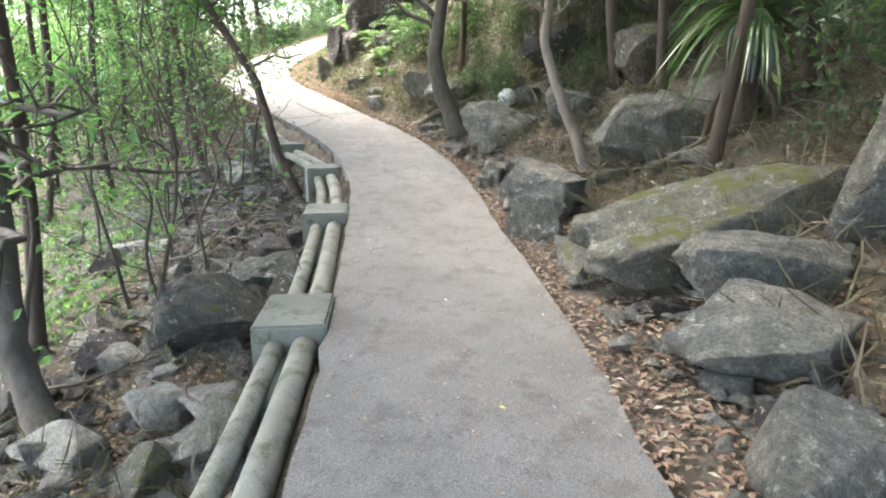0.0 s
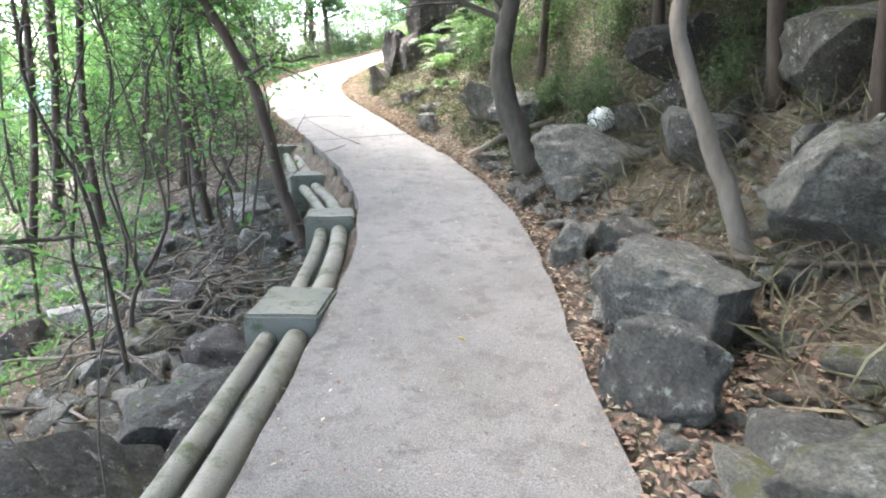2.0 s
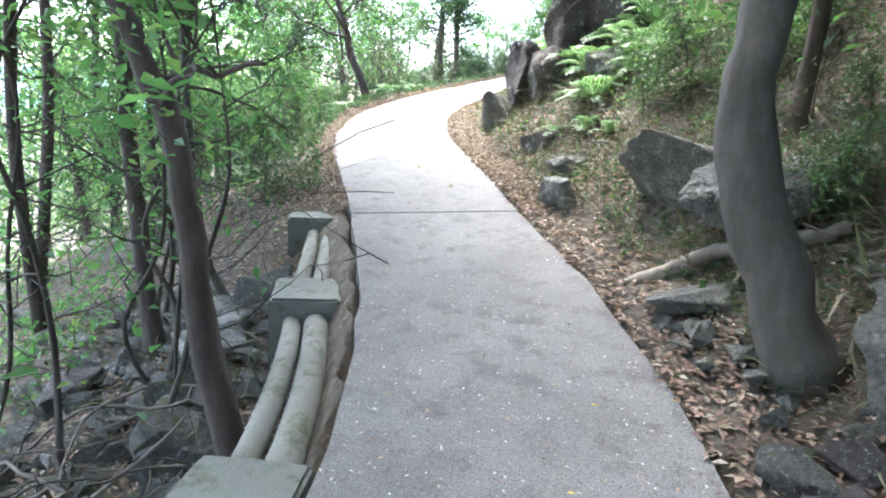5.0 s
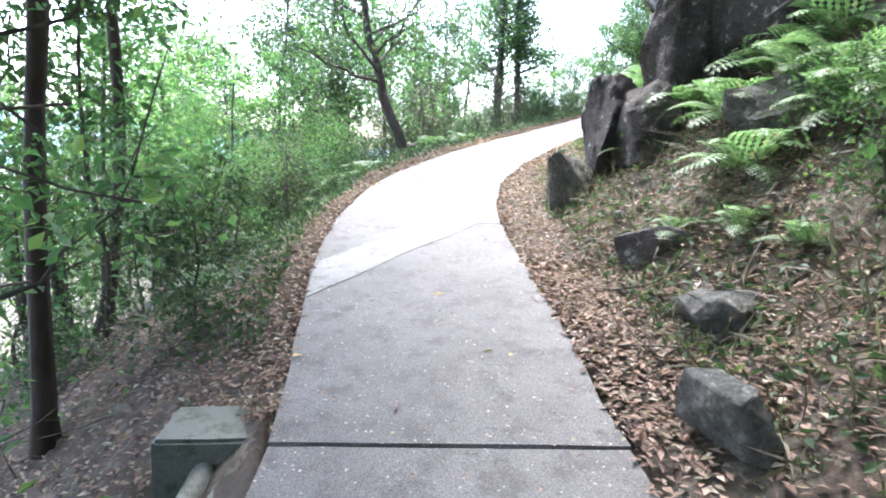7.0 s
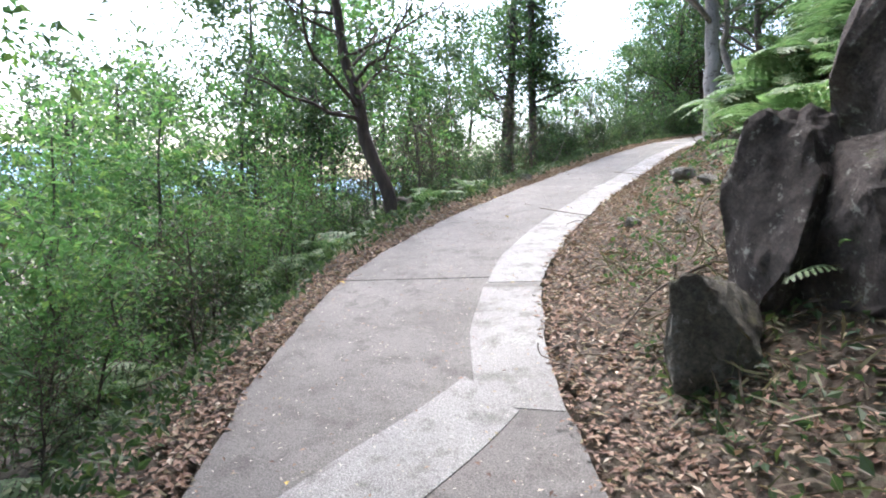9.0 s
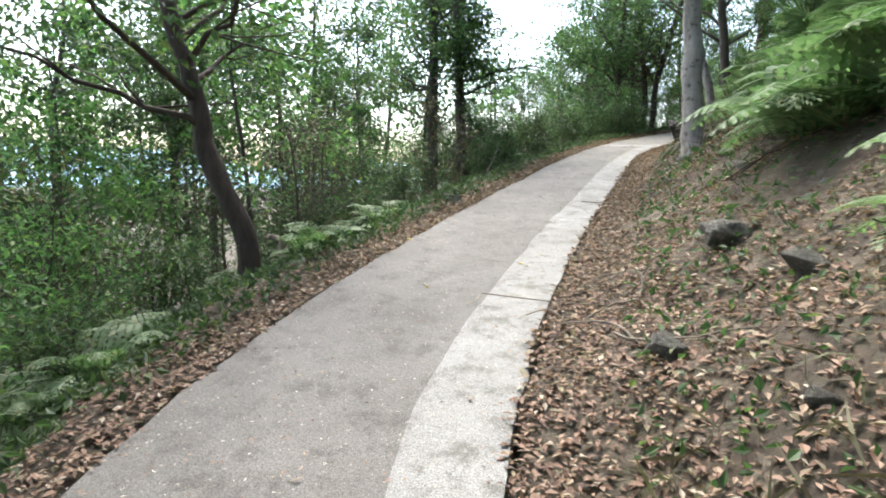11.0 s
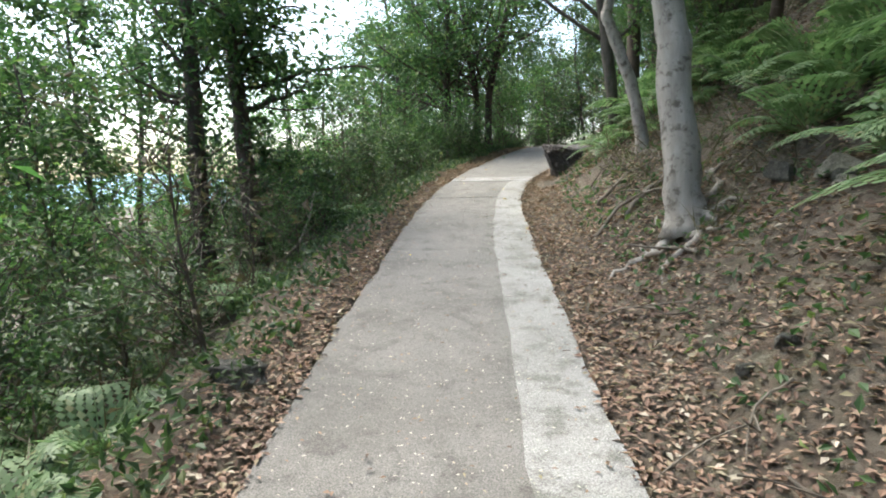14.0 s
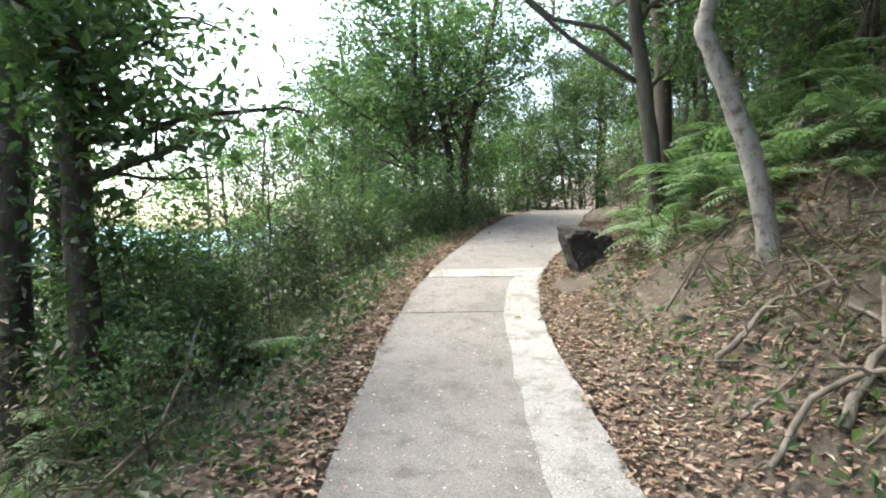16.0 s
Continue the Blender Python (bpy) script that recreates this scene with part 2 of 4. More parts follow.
def leaf_quads(P, size, rng, aspect=0.42, flat=0.0, towards=None):
    """One bent, pointed quad for each leaf."""
    n = len(P)
    d = rng.standard_normal((n, 3))
    if towards is not None:
        d = d * 0.7 + towards
    d[:, 2] *= 1 - flat
    d /= np.linalg.norm(d, axis=1)[:, None] + 1e-9
    nn = rng.standard_normal((n, 3)) * (1 - 0.8 * flat)
    nn[:, 2] += 0.7 + 2 * flat
    s = np.cross(d, nn)
    s /= np.linalg.norm(s, axis=1)[:, None] + 1e-9
    up = np.cross(s, d)
    L = (size * rng.uniform(0.6, 1.35, n))[:, None]
    W = L * aspect * rng.uniform(0.75, 1.2, n)[:, None]
    mid = P + d * L * 0.45 + up * L * 0.08
    V = np.stack([P, mid + s * W * 0.5, P + d * L - up * L * 0.1, mid - s * W * 0.5], 1).reshape(-1, 3)
    return V, np.arange(4 * n).reshape(n, 4)


def rotated(v, axis, angle):
    return np.array(Matrix.Rotation(angle, 3, Vector(axis)) @ Vector(v))


def woody(stem, r0, r1, rng, limbs=9, start=0.4, reach=1.5, sub=4, seg=8, rise=0.5):
    """A trunk along its stem with limbs and twigs. Gives the wood's pieces and the places that bear leaves."""
    n = max(10, 4 * len(stem))
    pts = curve_pts(stem, n, rng, r0 * 0.06)
    rad = np.linspace(r0, r1, n)
    rad[0] *= 1.45
    rad[1] *= 1.12
    wood, tips = [tube(pts, rad, seg, 0.05, rng)], []
    for k in range(limbs):
        f = start + (1 - start) * (k + rng.uniform(0.1, 0.9)) / limbs
        i = min(n - 1, int(f * (n - 1)))
        a = rng.uniform(0, 2 * np.pi)
        L = reach * rng.uniform(0.55, 1.25) * (1.15 - 0.45 * f)
        d = np.array([np.cos(a), np.sin(a), rise * rng.uniform(0.3, 1.6)])
        d /= np.linalg.norm(d)
        mid = pts[i] + d * L * 0.5 + rng.standard_normal(3) * L * 0.1
        end = pts[i] + d * L + np.array([0, 0, L * rng.uniform(-0.05, 0.3)]) + rng.standard_normal(3) * L * 0.1
        rr = max(0.007, rad[i] * 0.45)
        lp = curve_pts([pts[i], mid, end], 7, rng, L * 0.02)
        limb = [tube(lp, [rr, rr * 0.3], 5)]
        tips += [(end, L), (lp[4], L)]
        for _ in range(sub):
            q = lp[rng.integers(2, 7)]
            e = q + (d * 0.5 + rng.standard_normal(3) * 0.7) * L * 0.4
            limb.append(tube(curve_pts([q, (q + e) / 2 + rng.standard_normal(3) * L * 0.04, e], 4), [rr * 0.35, 0.004], 4))
            tips.append((e, L))
        wood.append(join(limb))
    return wood, tips


def leafage(tips, count, size, rng, spread=0.28, aspect=0.42):
    c = np.array([t[0] for t in tips])
    L = np.array([t[1] for t in tips])
    w = rng.uniform(0.1, 1.0, len(tips)) ** 1.7
    idx = rng.choice(len(tips), count, p=w / w.sum())
    P = c[idx] + rng.standard_normal((count, 3)) * (L[idx] * spread)[:, None] * [1, 1, 0.65]
    return leaf_quads(P, size, rng, aspect + 0.06, 0.3)


CLOUDS = {}


def in_corridor(P):
    """Which points lie in the air over the path that walkers keep free."""
    x, y, z = P[:, 0], P[:, 1], P[:, 2]
    return (x > left_x(y) - 0.35) & (x < right_x(y) + 0.35) & (z < level(y) + 3.2) & (y < 30)


def make_tree(name, at, stem, r0, r1, seed, label, wood_mat, leaf_mat, leaves=3000, size=0.09, category="tree", group="", **kw):
    """A tree whose stem is given from its base, at the origin, upwards."""
    rng = np.random.default_rng(seed)
    spread = kw.pop("spread", 0.2)
    wood, tips = woody(stem, r0, r1, rng, **kw)
    t = empty(name, at)
    part("trunk", mesh_of("trunk", *wood[0], wood_mat, True), t)
    many = category == "shrub" or at == (0, 0, 0)
    for limb in [join(wood[1:])] if many else wood[1:]:
        part("twig_work" if many else "limb", mesh_of("limb", *limb, wood_mat, True), t)
    if leaves:
        V, F = leafage(tips, leaves, size, rng, spread)
        if at != (0, 0, 0):
            keep = ~in_corridor(V[F[:, 0]] + np.array(at))
            F = F[keep]
            V, F = V[F].reshape(-1, 3), np.arange(4 * len(F)).reshape(-1, 4)
        else:
            CLOUDS[t] = V[::37]
        part("crown", mesh_of("crown", V, F, leaf_mat), t)
    return tagged(t, label, category, group)


def rock_mesh(seed, mat, size=(1, 1, 1), points=16, rough=0.05, cuts=2, blunt=0.045):
    """A broken stone: the hull of random points with blunted edges, then roughened. Its base is near z = 0."""
    rng = np.random.default_rng(seed)
    p = rng.standard_normal((points, 3))
    p /= np.linalg.norm(p, axis=1)[:, None]
    p = np.sign(p) * np.abs(p) ** 0.75
    p *= rng.uniform(0.8, 1.05, points)[:, None]
    bm = bmesh.new()
    vs = [bm.verts.new(q) for q in p]
    res = bmesh.ops.convex_hull(bm, input=vs)
    loose = [v for v in bm.verts if not v.link_faces]
    if loose:
        bmesh.ops.delete(bm, geom=loose, context="VERTS")
    bmesh.ops.dissolve_limit(bm, angle_limit=0.3, verts=bm.verts[:], edges=bm.edges[:])
    bmesh.ops.bevel(bm, geom=bm.edges[:], offset=blunt, segments=2, affect="EDGES", profile=0.6)
    bmesh.ops.triangulate(bm, faces=bm.faces[:])
    for _ in range(cuts):
        long = [e for e in bm.edges if e.calc_length() > 0.16]
        if long:
            bmesh.ops.subdivide_edges(bm, edges=long, cuts=1)
            bmesh.ops.triangulate(bm, faces=bm.faces[:])
    off = Vector(rng.uniform(0, 50, 3))
    for v in bm.verts:
        v.co *= 1 + rough * (noise.fractal(v.co * 1.6 + off, 0.7, 2.2, 5) + 0.7 * abs(noise.noise(v.co * 4 + off)) - 0.5 * abs(noise.noise(v.co * 2.3 - off)))
    co = np.array([v.co for v in bm.verts])
    mid, half = (co.max(0) + co.min(0)) / 2, (co.max(0) - co.min(0)) / 2
    co = (co - mid) / half * np.array(size) / 2
    co[:, 2] += size[2] * 0.38
    for v, c in zip(bm.verts, co):
        v.co = c
    me = bpy.data.meshes.new("rock")
    bm.to_mesh(me)
    bm.free()
    me.materials.append(mat)
    return me


# ---- the lie of the land ----
# path edges and level along y
LY = [-30, -6, 0, 2, 4, 5.7, 6.6, 7.7, 8.4, 9.45, 10.56, 12.1, 13, 14.3, 16.06, 17.7, 20.1, 22, 23.5, 25.9, 27.06, 28.5, 31, 36, 45]
LX = [0.6, -0.25, -0.52, -0.6, -0.76, -0.96, -1.06, -1.22, -1.42, -1.83, -2.5, -3.55, -4.25, -5.08, -5.86, -6.06, -6.01, -5.93, -5.81, -5.58, -5.35, -5.0, -4.23, -2.4, 1.5]
RY = [-30, -6, 0, 2, 4.2, 5.6, 6.9, 7.7, 8.64, 10.25, 11.05, 12.36, 13.2, 14.4, 15.1, 16.2, 17.3, 18.3, 20.5, 23.5, 25.4, 26.9, 28.3, 29.75, 35.7, 45]
RX = [2.0, 1.1, 0.9, 0.88, 0.75, 0.57, 0.42, 0.28, 0.07, -0.6, -1.12, -1.95, -2.45, -3.2, -3.65, -4.1, -4.36, -4.42, -4.48, -4.43, -4.38, -4.25, -3.75, -3.09, -0.94, 3.0]
ZY = [-30, 0, 1.5, 3, 4.5, 6, 8.2, 10, 11.5, 13, 14.8, 16.5, 18, 20, 21.5, 24, 28, 33, 40, 60]
ZZ = [-0.3, 0.0, 0.0, 0.07, 0.12, 0.24, 0.5, 0.78, 1.03, 1.33, 1.63, 1.94, 2.23, 2.58, 2.8, 3.23, 3.92, 4.6, 5.1, 5.6]
def soft(y, ys, vs):
    # piecewise-linear curve smoothed over about a metre
    y = np.asarray(y, float)
    return sum(w * np.interp(y + o, ys, vs) for o, w in ((-0.8, 0.15), (-0.4, 0.22), (0, 0.26), (0.4, 0.22), (0.8, 0.15)))
def left_x(y): return soft(y, LY, LX)
def right_x(y): return soft(y, RY, RX)
def level(y): return soft(y, ZY, ZZ)
def bank(x, y, fine=True):
    x = np.asarray(x, float); y = np.asarray(y, float)
    l, r, z = left_x(y), right_x(y), level(y)
    slope = np.cos(np.arctan(np.gradient(soft(np.linspace(-30, 45, 751), LY, LX), 0.1)))
    c = np.interp(y, np.linspace(-30, 45, 751), slope)
    dl, dr = np.maximum(0, l - x) * c, np.maximum(0, x - r) * c
    up = np.interp(y, [-5, 4, 8, 11, 15, 18, 21, 26, 30], [0.5, 0.5, 0.6, 0.85, 0.85, 0.72, 0.85, 0.9, 0.6])
    flat = np.interp(y, [-5, 3, 6, 9, 12, 16, 19, 30], [0.6, 0.6, 0.45, 0.3, 0.25, 0.3, 0.16, 0.25])
    e = np.maximum(0, dr - flat)
    right = 0.06 * np.minimum(dr, flat) + up * (np.sqrt(e * e + 0.09) - 0.3)
    right = np.where(right > 7, 7 + 0.35 * (right - 7), right)
    step = np.interp(y, [-5, 8, 11.0, 12.5, 40], [0.75, 0.7, 0.45, 0.0, 0.0])
    down = np.interp(y, [-5, 8, 11, 14, 18, 30], [0.1, 0.16, 0.35, 0.55, 0.5, 0.4])
    sh = np.interp(y, [-5, 10, 13, 16, 18, 30], [0.0, 0.1, 0.3, 0.2, 0.6, 0.5])
    f = np.maximum(0, dl - sh - step * 0.5)
    left = step * np.clip(dl / 0.45, 0, 1) ** 1.0 + down * f
    left = np.where(left > 9, 9 + 0.1 * (left - 9), left)
    return z + right - left


def rolling(x, y):
    """Small unevenness of the ground."""
    return (0.05 * np.sin(2.1 * x + 1.3 * y) * np.sin(1.7 * y - 0.6 * x) + 0.03 * np.sin(4.3 * x - 2.2 * y + 1) + 0.03 * np.sin(5.1 * y + 3.3 * x)
            + 0.015 * np.sin(11 * x + 4 * y) * np.sin(9 * y - 5 * x))


def ground_z(x, y):
    x, y = np.asarray(x, float), np.asarray(y, float)
    l, r = left_x(y), right_x(y)
    away = np.maximum(np.maximum(l - x, x - r), 0)
    z = bank(x, y) + rolling(x, y) * np.clip(away / 0.8, 0, 1) * np.clip(40 / (1 + away), 1, 1)
    far = np.clip((np.abs(y - 15) - 60) / 100, 0, 1)
    z = z * (1 - far) + far * (-4)
    return np.where(away > 0, z - 0.015, z - 0.25)


def spaced(core0, core1, step, far0, far1):
    a = np.arange(core0, core1, step)
    lo, hi, s = [], [], step
    v = core0
    while v > far0:
        s *= 1.22
        v -= s
        lo.append(max(v, far0))
    v, s = core1, step
    while v < far1:
        s *= 1.22
        v += s
        hi.append(min(v, far1))
    return np.array(lo[::-1] + list(a) + hi)


gx, gy = spaced(-13, 6, 0.11, -1500, 1500), spaced(-4, 38, 0.13, -1500, 1500)
GX, GY = np.meshgrid(gx, gy)
GZ = ground_z(GX, GY)
ii, jj = np.meshgrid(np.arange(len(gy) - 1), np.arange(len(gx) - 1), indexing="ij")
w_ = len(gx)
GF = np.stack([ii * w_ + jj, ii * w_ + jj + 1, (ii + 1) * w_ + jj + 1, (ii + 1) * w_ + jj], -1).reshape(-1, 4)
ground = new("ground", mesh_of("ground", np.stack([GX, GY, GZ], -1).reshape(-1, 3), GF, M_GROUND, True))
tagged(ground, "brown forest soil covered with fallen leaves", "ground", kind="structure")


def ribbon(name, y0, y1, skew0, skew1, fl, fr, top, thick, mat, parent=None, n=None, ragged=0.0, seed=3):
    """A slab between two lines along the path, its ends slanted by skew metres from edge to edge."""
    n = n or max(2, int((y1 - y0) / 0.25))
    rng = np.random.default_rng(seed)
    m = 7
    rows = []
    for i in range(n + 1):
        f = i / n
        row = []
        for k in range(m):
            g = k / (m - 1)
            y = y0 + (y1 - y0) * f + (skew0 * (1 - f) + skew1 * f) * (g - 0.5)
            x = fl(y) * (1 - g) + fr(y) * g
            if k in (0, m - 1):
                x += ragged * rng.standard_normal()
            row.append((x, y, level(y) + top + 0.004 * math.sin(3.1 * y)))
        rows.append(row)
    up = np.array(rows, float).reshape(-1, 3)
    dn = up.copy()
    dn[:, 2] -= thick
    N = len(up)
    F = []
    for i in range(n):
        for k in range(m - 1):
            a = i * m + k
            F += [(a, a + 1, a + m + 1, a + m), (N + a, N + a + m, N + a + m + 1, N + a + 1)]
        a, b = i * m, i * m + m - 1
        F += [(a, a + m, N + a + m, N + a), (b, N + b, N + b + m, b + m)]
    for k in range(m - 1):
        a, b = k, n * m + k
        F += [(a, N + a, N + a + 1, a + 1), (b, b + 1, N + b + 1, N + b)]
    me = mesh_of(name, np.concatenate([up, dn]), F, mat)
    return part(name, me, parent) if parent else new(name, me)


def kerb_x(y):
    return right_x(y) - np.interp(y, [14, 16.5, 18, 20.5, 24, 26.5, 28], [0.5, 0.46, 0.44, 0.39, 0.36, 0.3, 0.28])


pavement = tagged(empty("pavement"), "narrow grey concrete footpath climbing through the woods", "footpath", kind="structure")
cuts = [(-14, 0, 11.59, 0.57), (11.615, 0.57, 16.42, 0.55), (16.435, 0.55, 26.42, -0.05), (26.435, -0.05, 36.5, 0)]
for k, (a, sa, b, sb) in enumerate(cuts):
    ribbon("slab", a, b, sa, sb, left_x, right_x, 0.0, 0.9, M_PATH, pavement, ragged=0.012, seed=k)
ribbon("kerb_band", 14.75, 16.38, 0.1, 0.14, kerb_x, lambda y: right_x(y) + 0.01, 0.004, 0.3, M_KERB, pavement, ragged=0.008)
ribbon("kerb_band", 16.5, 27.6, 0.14, 0.0, kerb_x, lambda y: right_x(y) + 0.01, 0.004, 0.3, M_KERB, pavement, ragged=0.008)
ribbon("cross_band", 27.62, 27.98, -0.1, -0.05, left_x, right_x, 0.006, 0.3, M_KERB, pavement, ragged=0.01)


def slanted_band():
    """The pale patch of newer concrete laid slantwise over the path."""
    V, F = [], []
    for i in range(13):
        f = i / 12
        a = np.array([-4.48, 12.7]) * (1 - f) + np.array([-4.06, 14.95]) * f
        b = np.array([-3.95, 12.62]) * (1 - f) + np.array([-3.66, 14.72]) * f
        wob = 0.02 * math.sin(9 * f)
        for g in (0, 0.5, 1):
            p = a * (1 - g) + b * g
            x = max(p[0] + wob, float(left_x(p[1])) + 0.01)
            V.append((x, p[1], float(level(p[1])) + 0.004 * math.sin(3.1 * p[1]) + 0.005))
    for i in range(12):
        for k in range(2):
            F.append((3 * i + k, 3 * i + k + 1, 3 * i + k + 4, 3 * i + k + 3))
    V = np.array(V)
    low = V - [0, 0, 0.2]
    N = len(V)
    F += [(3 * i, 3 * i + 3, N + 3 * i + 3, N + 3 * i) for i in range(12)]
    F += [(3 * i + 2, N + 3 * i + 2, N + 3 * i + 5, 3 * i + 5) for i in range(12)]
    F += [(0, N, N + 1, 1), (1, N + 1, N + 2, 2), (36, 37, N + 37, N + 36), (37, 38, N + 38, N + 37)]
    part("patch_band", mesh_of("patch_band", np.concatenate([V, low]), F, M_KERB), pavement)


slanted_band()


def far_ridge():
    """Blue-green hills across the valley, with haze painted into their colour."""
    m, nt, b = material("hill_painted_haze", 1.0)
    # distance haze is put into this pale blue base colour
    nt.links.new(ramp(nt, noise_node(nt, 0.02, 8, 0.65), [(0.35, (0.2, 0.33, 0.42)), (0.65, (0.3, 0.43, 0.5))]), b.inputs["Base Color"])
    n = 70
    V = []
    for i in range(n):
        a = radians(60 + 150 * i / (n - 1))
        h = 14 + 10 * math.sin(3.1 * a) + 6 * math.sin(7.3 * a + 1) + 2 * math.sin(19 * a)
        for d, z in ((330, -12), (420, h * 0.55), (520, h), (640, -12)):
            V.append((d * math.cos(a), d * math.sin(a), z + 2 * math.sin(23 * a + d)))
    F = [(4 * i + k, 4 * i + 4 + k, 4 * i + 5 + k, 4 * i + 1 + k) for i in range(n - 1) for k in range(3)]
    tagged(new("backdrop", mesh_of("backdrop", V, F, m, True)), "blue-green hills across the valley, haze painted into their colour", "hills", kind="structure")


far_ridge()


# ---- concrete blocks and pipes along the path's open side ----
def block(y, depth, width, top, gap, tall=1.0):
    yc = y + depth / 2
    head = math.atan2(float(left_x(y + depth) - left_x(y)), depth)
    bm = bmesh.new()
    bmesh.ops.create_cube(bm, size=1)
    for v in bm.verts:
        v.co = Vector((v.co.x * width, v.co.y * depth, v.co.z * tall - tall / 2))
    bmesh.ops.bevel(bm, geom=bm.edges[:], offset=0.018, segments=2, affect="EDGES")
    bmesh.ops.subdivide_edges(bm, edges=bm.edges[:], cuts=1)
    for v in bm.verts:
        v.co += Vector(noise.noise_vector(v.co * 4 + Vector((y, 0, 0)))) * 0.008
    me = bpy.data.meshes.new("concrete_block")
    bm.to_mesh(me)
    bm.free()
    me.materials.append(M_BLOCK)
    ob = new("concrete_block", me)
    ob.matrix_world = pose(float(left_x(yc)) - gap - width / 2, yc, float(level(yc)) + top, 0, 0, -math.degrees(head))
    return tagged(ob, "weathered mossy concrete support block beside the path", "block", "pipe support blocks")


BLOCKS = [(0.6, 0.55, 0.46, 0.04, 0.02), (3.3, 0.62, 0.46, 0.04, 0.0), (5.88, 0.58, 0.46, 0.03, 0.0), (8.0, 0.5, 0.46, -0.02, 0.06), (9.85, 0.55, 0.46, -0.15, 0.18), (11.3, 0.4, 0.55, -0.12, 0.06)]
for b in BLOCKS:
    block(*b)
ends = [(-3.0, 0.0, 0.46, 0.04, 0.0)] + BLOCKS
for (ya, da, wa, ta, ga), (yb, db, wb, tb, gb) in zip(ends, BLOCKS):
    for off, r in ((0.14, 0.078), (0.32, 0.06)):
        y0, y1 = ya + da - 0.06, yb + 0.06
        P = [(float(left_x(y)) - off - (ga * (1 - f) + gb * f), y, float(level(y)) + ta * (1 - f) + tb * f - 0.13) for f in np.linspace(0, 1, 12) for y in [y0 + (y1 - y0) * f]]
        ob = new("pipe", mesh_of("pipe", *tube(P, [r, r], 14), M_PIPE, True))
        tagged(ob, "stained concrete pipe laid between the support blocks", "pipe", "pipes")


# ---- boulders ----
def boulder(x, y, size, seed, rz=0, rx=0, ry=0, mat=None, sink=0.0, label="grey angular boulder on the leafy bank", level=3, z=None, facets=9, group="boulders"):
    ob = new("boulder", rock_mesh(seed, mat or M_ROCK, size, facets + 8, 0.12, 3 if level > 3 else 2))
    ob.matrix_world = pose(x, y, (float(ground_z(x, y)) if z is None else z) - sink, rx, ry, rz)
    return tagged(ob, label, "rock", group)


boulder(2.25, 4.15, (2.5, 0.8, 0.78), 11, 2, 0, -8, M_MOSSROCK, 0.0, "long slab-like boulder with moss and lichen on its top", 4, 0.28, 9)
boulder(1.3, 4.75, (0.5, 0.4, 0.4), 61, 0, 0, 0, M_ROCK, 0.1)
boulder(1.6, 2.78, (0.95, 0.6, 0.5), 12, -12, 0, 5, M_ROCK, 0.05, "pale wedge-shaped boulder lying in leaf litter", 4)
boulder(2.05, 3.45, (1.2, 0.6, 0.55), 13, 10, 0, 0, M_ROCK, 0.1, level=4)
boulder(2.95, 3.5, (1.0, 1.2, 1.7), 14, 20, 0, 0, M_ROCK, 0.4, "tall brown-grey boulder beside the slab", 4)
boulder(2.5, 2.4, (0.8, 0.7, 0.6), 15, 40, 0, 0, M_ROCK, 0.1)
boulder(0.85, 5.3, (0.45, 0.55, 0.55), 16, 15, 0, 0, M_ROCK, 0.04, "squared grey boulder at the edge of the path", 4, None, 7)
boulder(1.14, 6.1, (0.95, 0.85, 0.72), 17, 50, 0, 0, M_ROCK, 0.08, level=4)
boulder(2.15, 6.35, (1.15, 0.8, 0.75), 18, -10, 0, 0, M_ROCK, 0.05, "pointed grey boulder on the bank", 4)
boulder(2.95, 6.5, (0.9, 0.7, 0.7), 19, 10, 0, 0, M_ROCK, 0.1)
boulder(0.85, 8.95, (1.25, 0.8, 0.72), 20, -25, 0, 0, M_ROCK, 0.1, "rounded dark grey boulder in leaf litter", 4)
boulder(1.75, 8.3, (0.7, 0.6, 0.6), 21, 0, 0, 0, M_ROCK, 0.1)
boulder(0.62, 7.25, (0.3, 0.32, 0.34), 22, 0, 0, 0, M_ROCK, 0.03)
boulder(0.95, 7.3, (0.42, 0.38, 0.32), 23, 40, 0, 0, M_ROCK, 0.03)
boulder(0.8, 6.75, (0.35, 0.3, 0.22), 24, 70, 0, 0, M_ROCK, 0.03)
boulder(1.9, 9.9, (1.3, 0.8, 0.8), 25, 10, 0, 0, M_DARKROCK, 0.1)
boulder(1.6, 9.35, (0.9, 0.3, 0.25), 26, 20, 0, -8, M_ROCK, 0.0)
boulder(-0.15, 10.35, (0.75, 0.35, 0.16), 27, 40, 0, -5, M_ROCK, 0.02, "flat grey stone leaning on the tree's foot")
boulder(2.9, 8.2, (1.2, 0.9, 0.9), 28, 30, 0, 0, M_MOSSROCK, 0.2)
boulder(3.6, 9.6, (1.4, 1.0, 1.0), 29, 0, 0, 0, M_MOSSROCK, 0.2)
boulder(3.2, 11.4, (1.5, 1.0, 0.9), 30, 30, 0, 0, M_MOSSROCK, 0.2)
boulder(0.15, 10.95, (1.0, 0.7, 0.55), 31, 20, 0, 0, M_ROCK, 0.05, "broad grey boulder on the bank", 4)
boulder(-0.35, 11.55, (1.1, 0.6, 0.6), 32, -30, 0, 0, M_MOSSROCK, 0.1, "yellow-green boulder covered in moss", 4)
boulder(-1.32, 12.0, (0.36, 0.34, 0.36), 33, 10, 0, 0, M_ROCK, 0.04, "small pale rock at the path's edge")
boulder(-1.85, 13.75, (0.6, 0.45, 0.4), 34, 0, 0, 0, M_DARKROCK, 0.24)
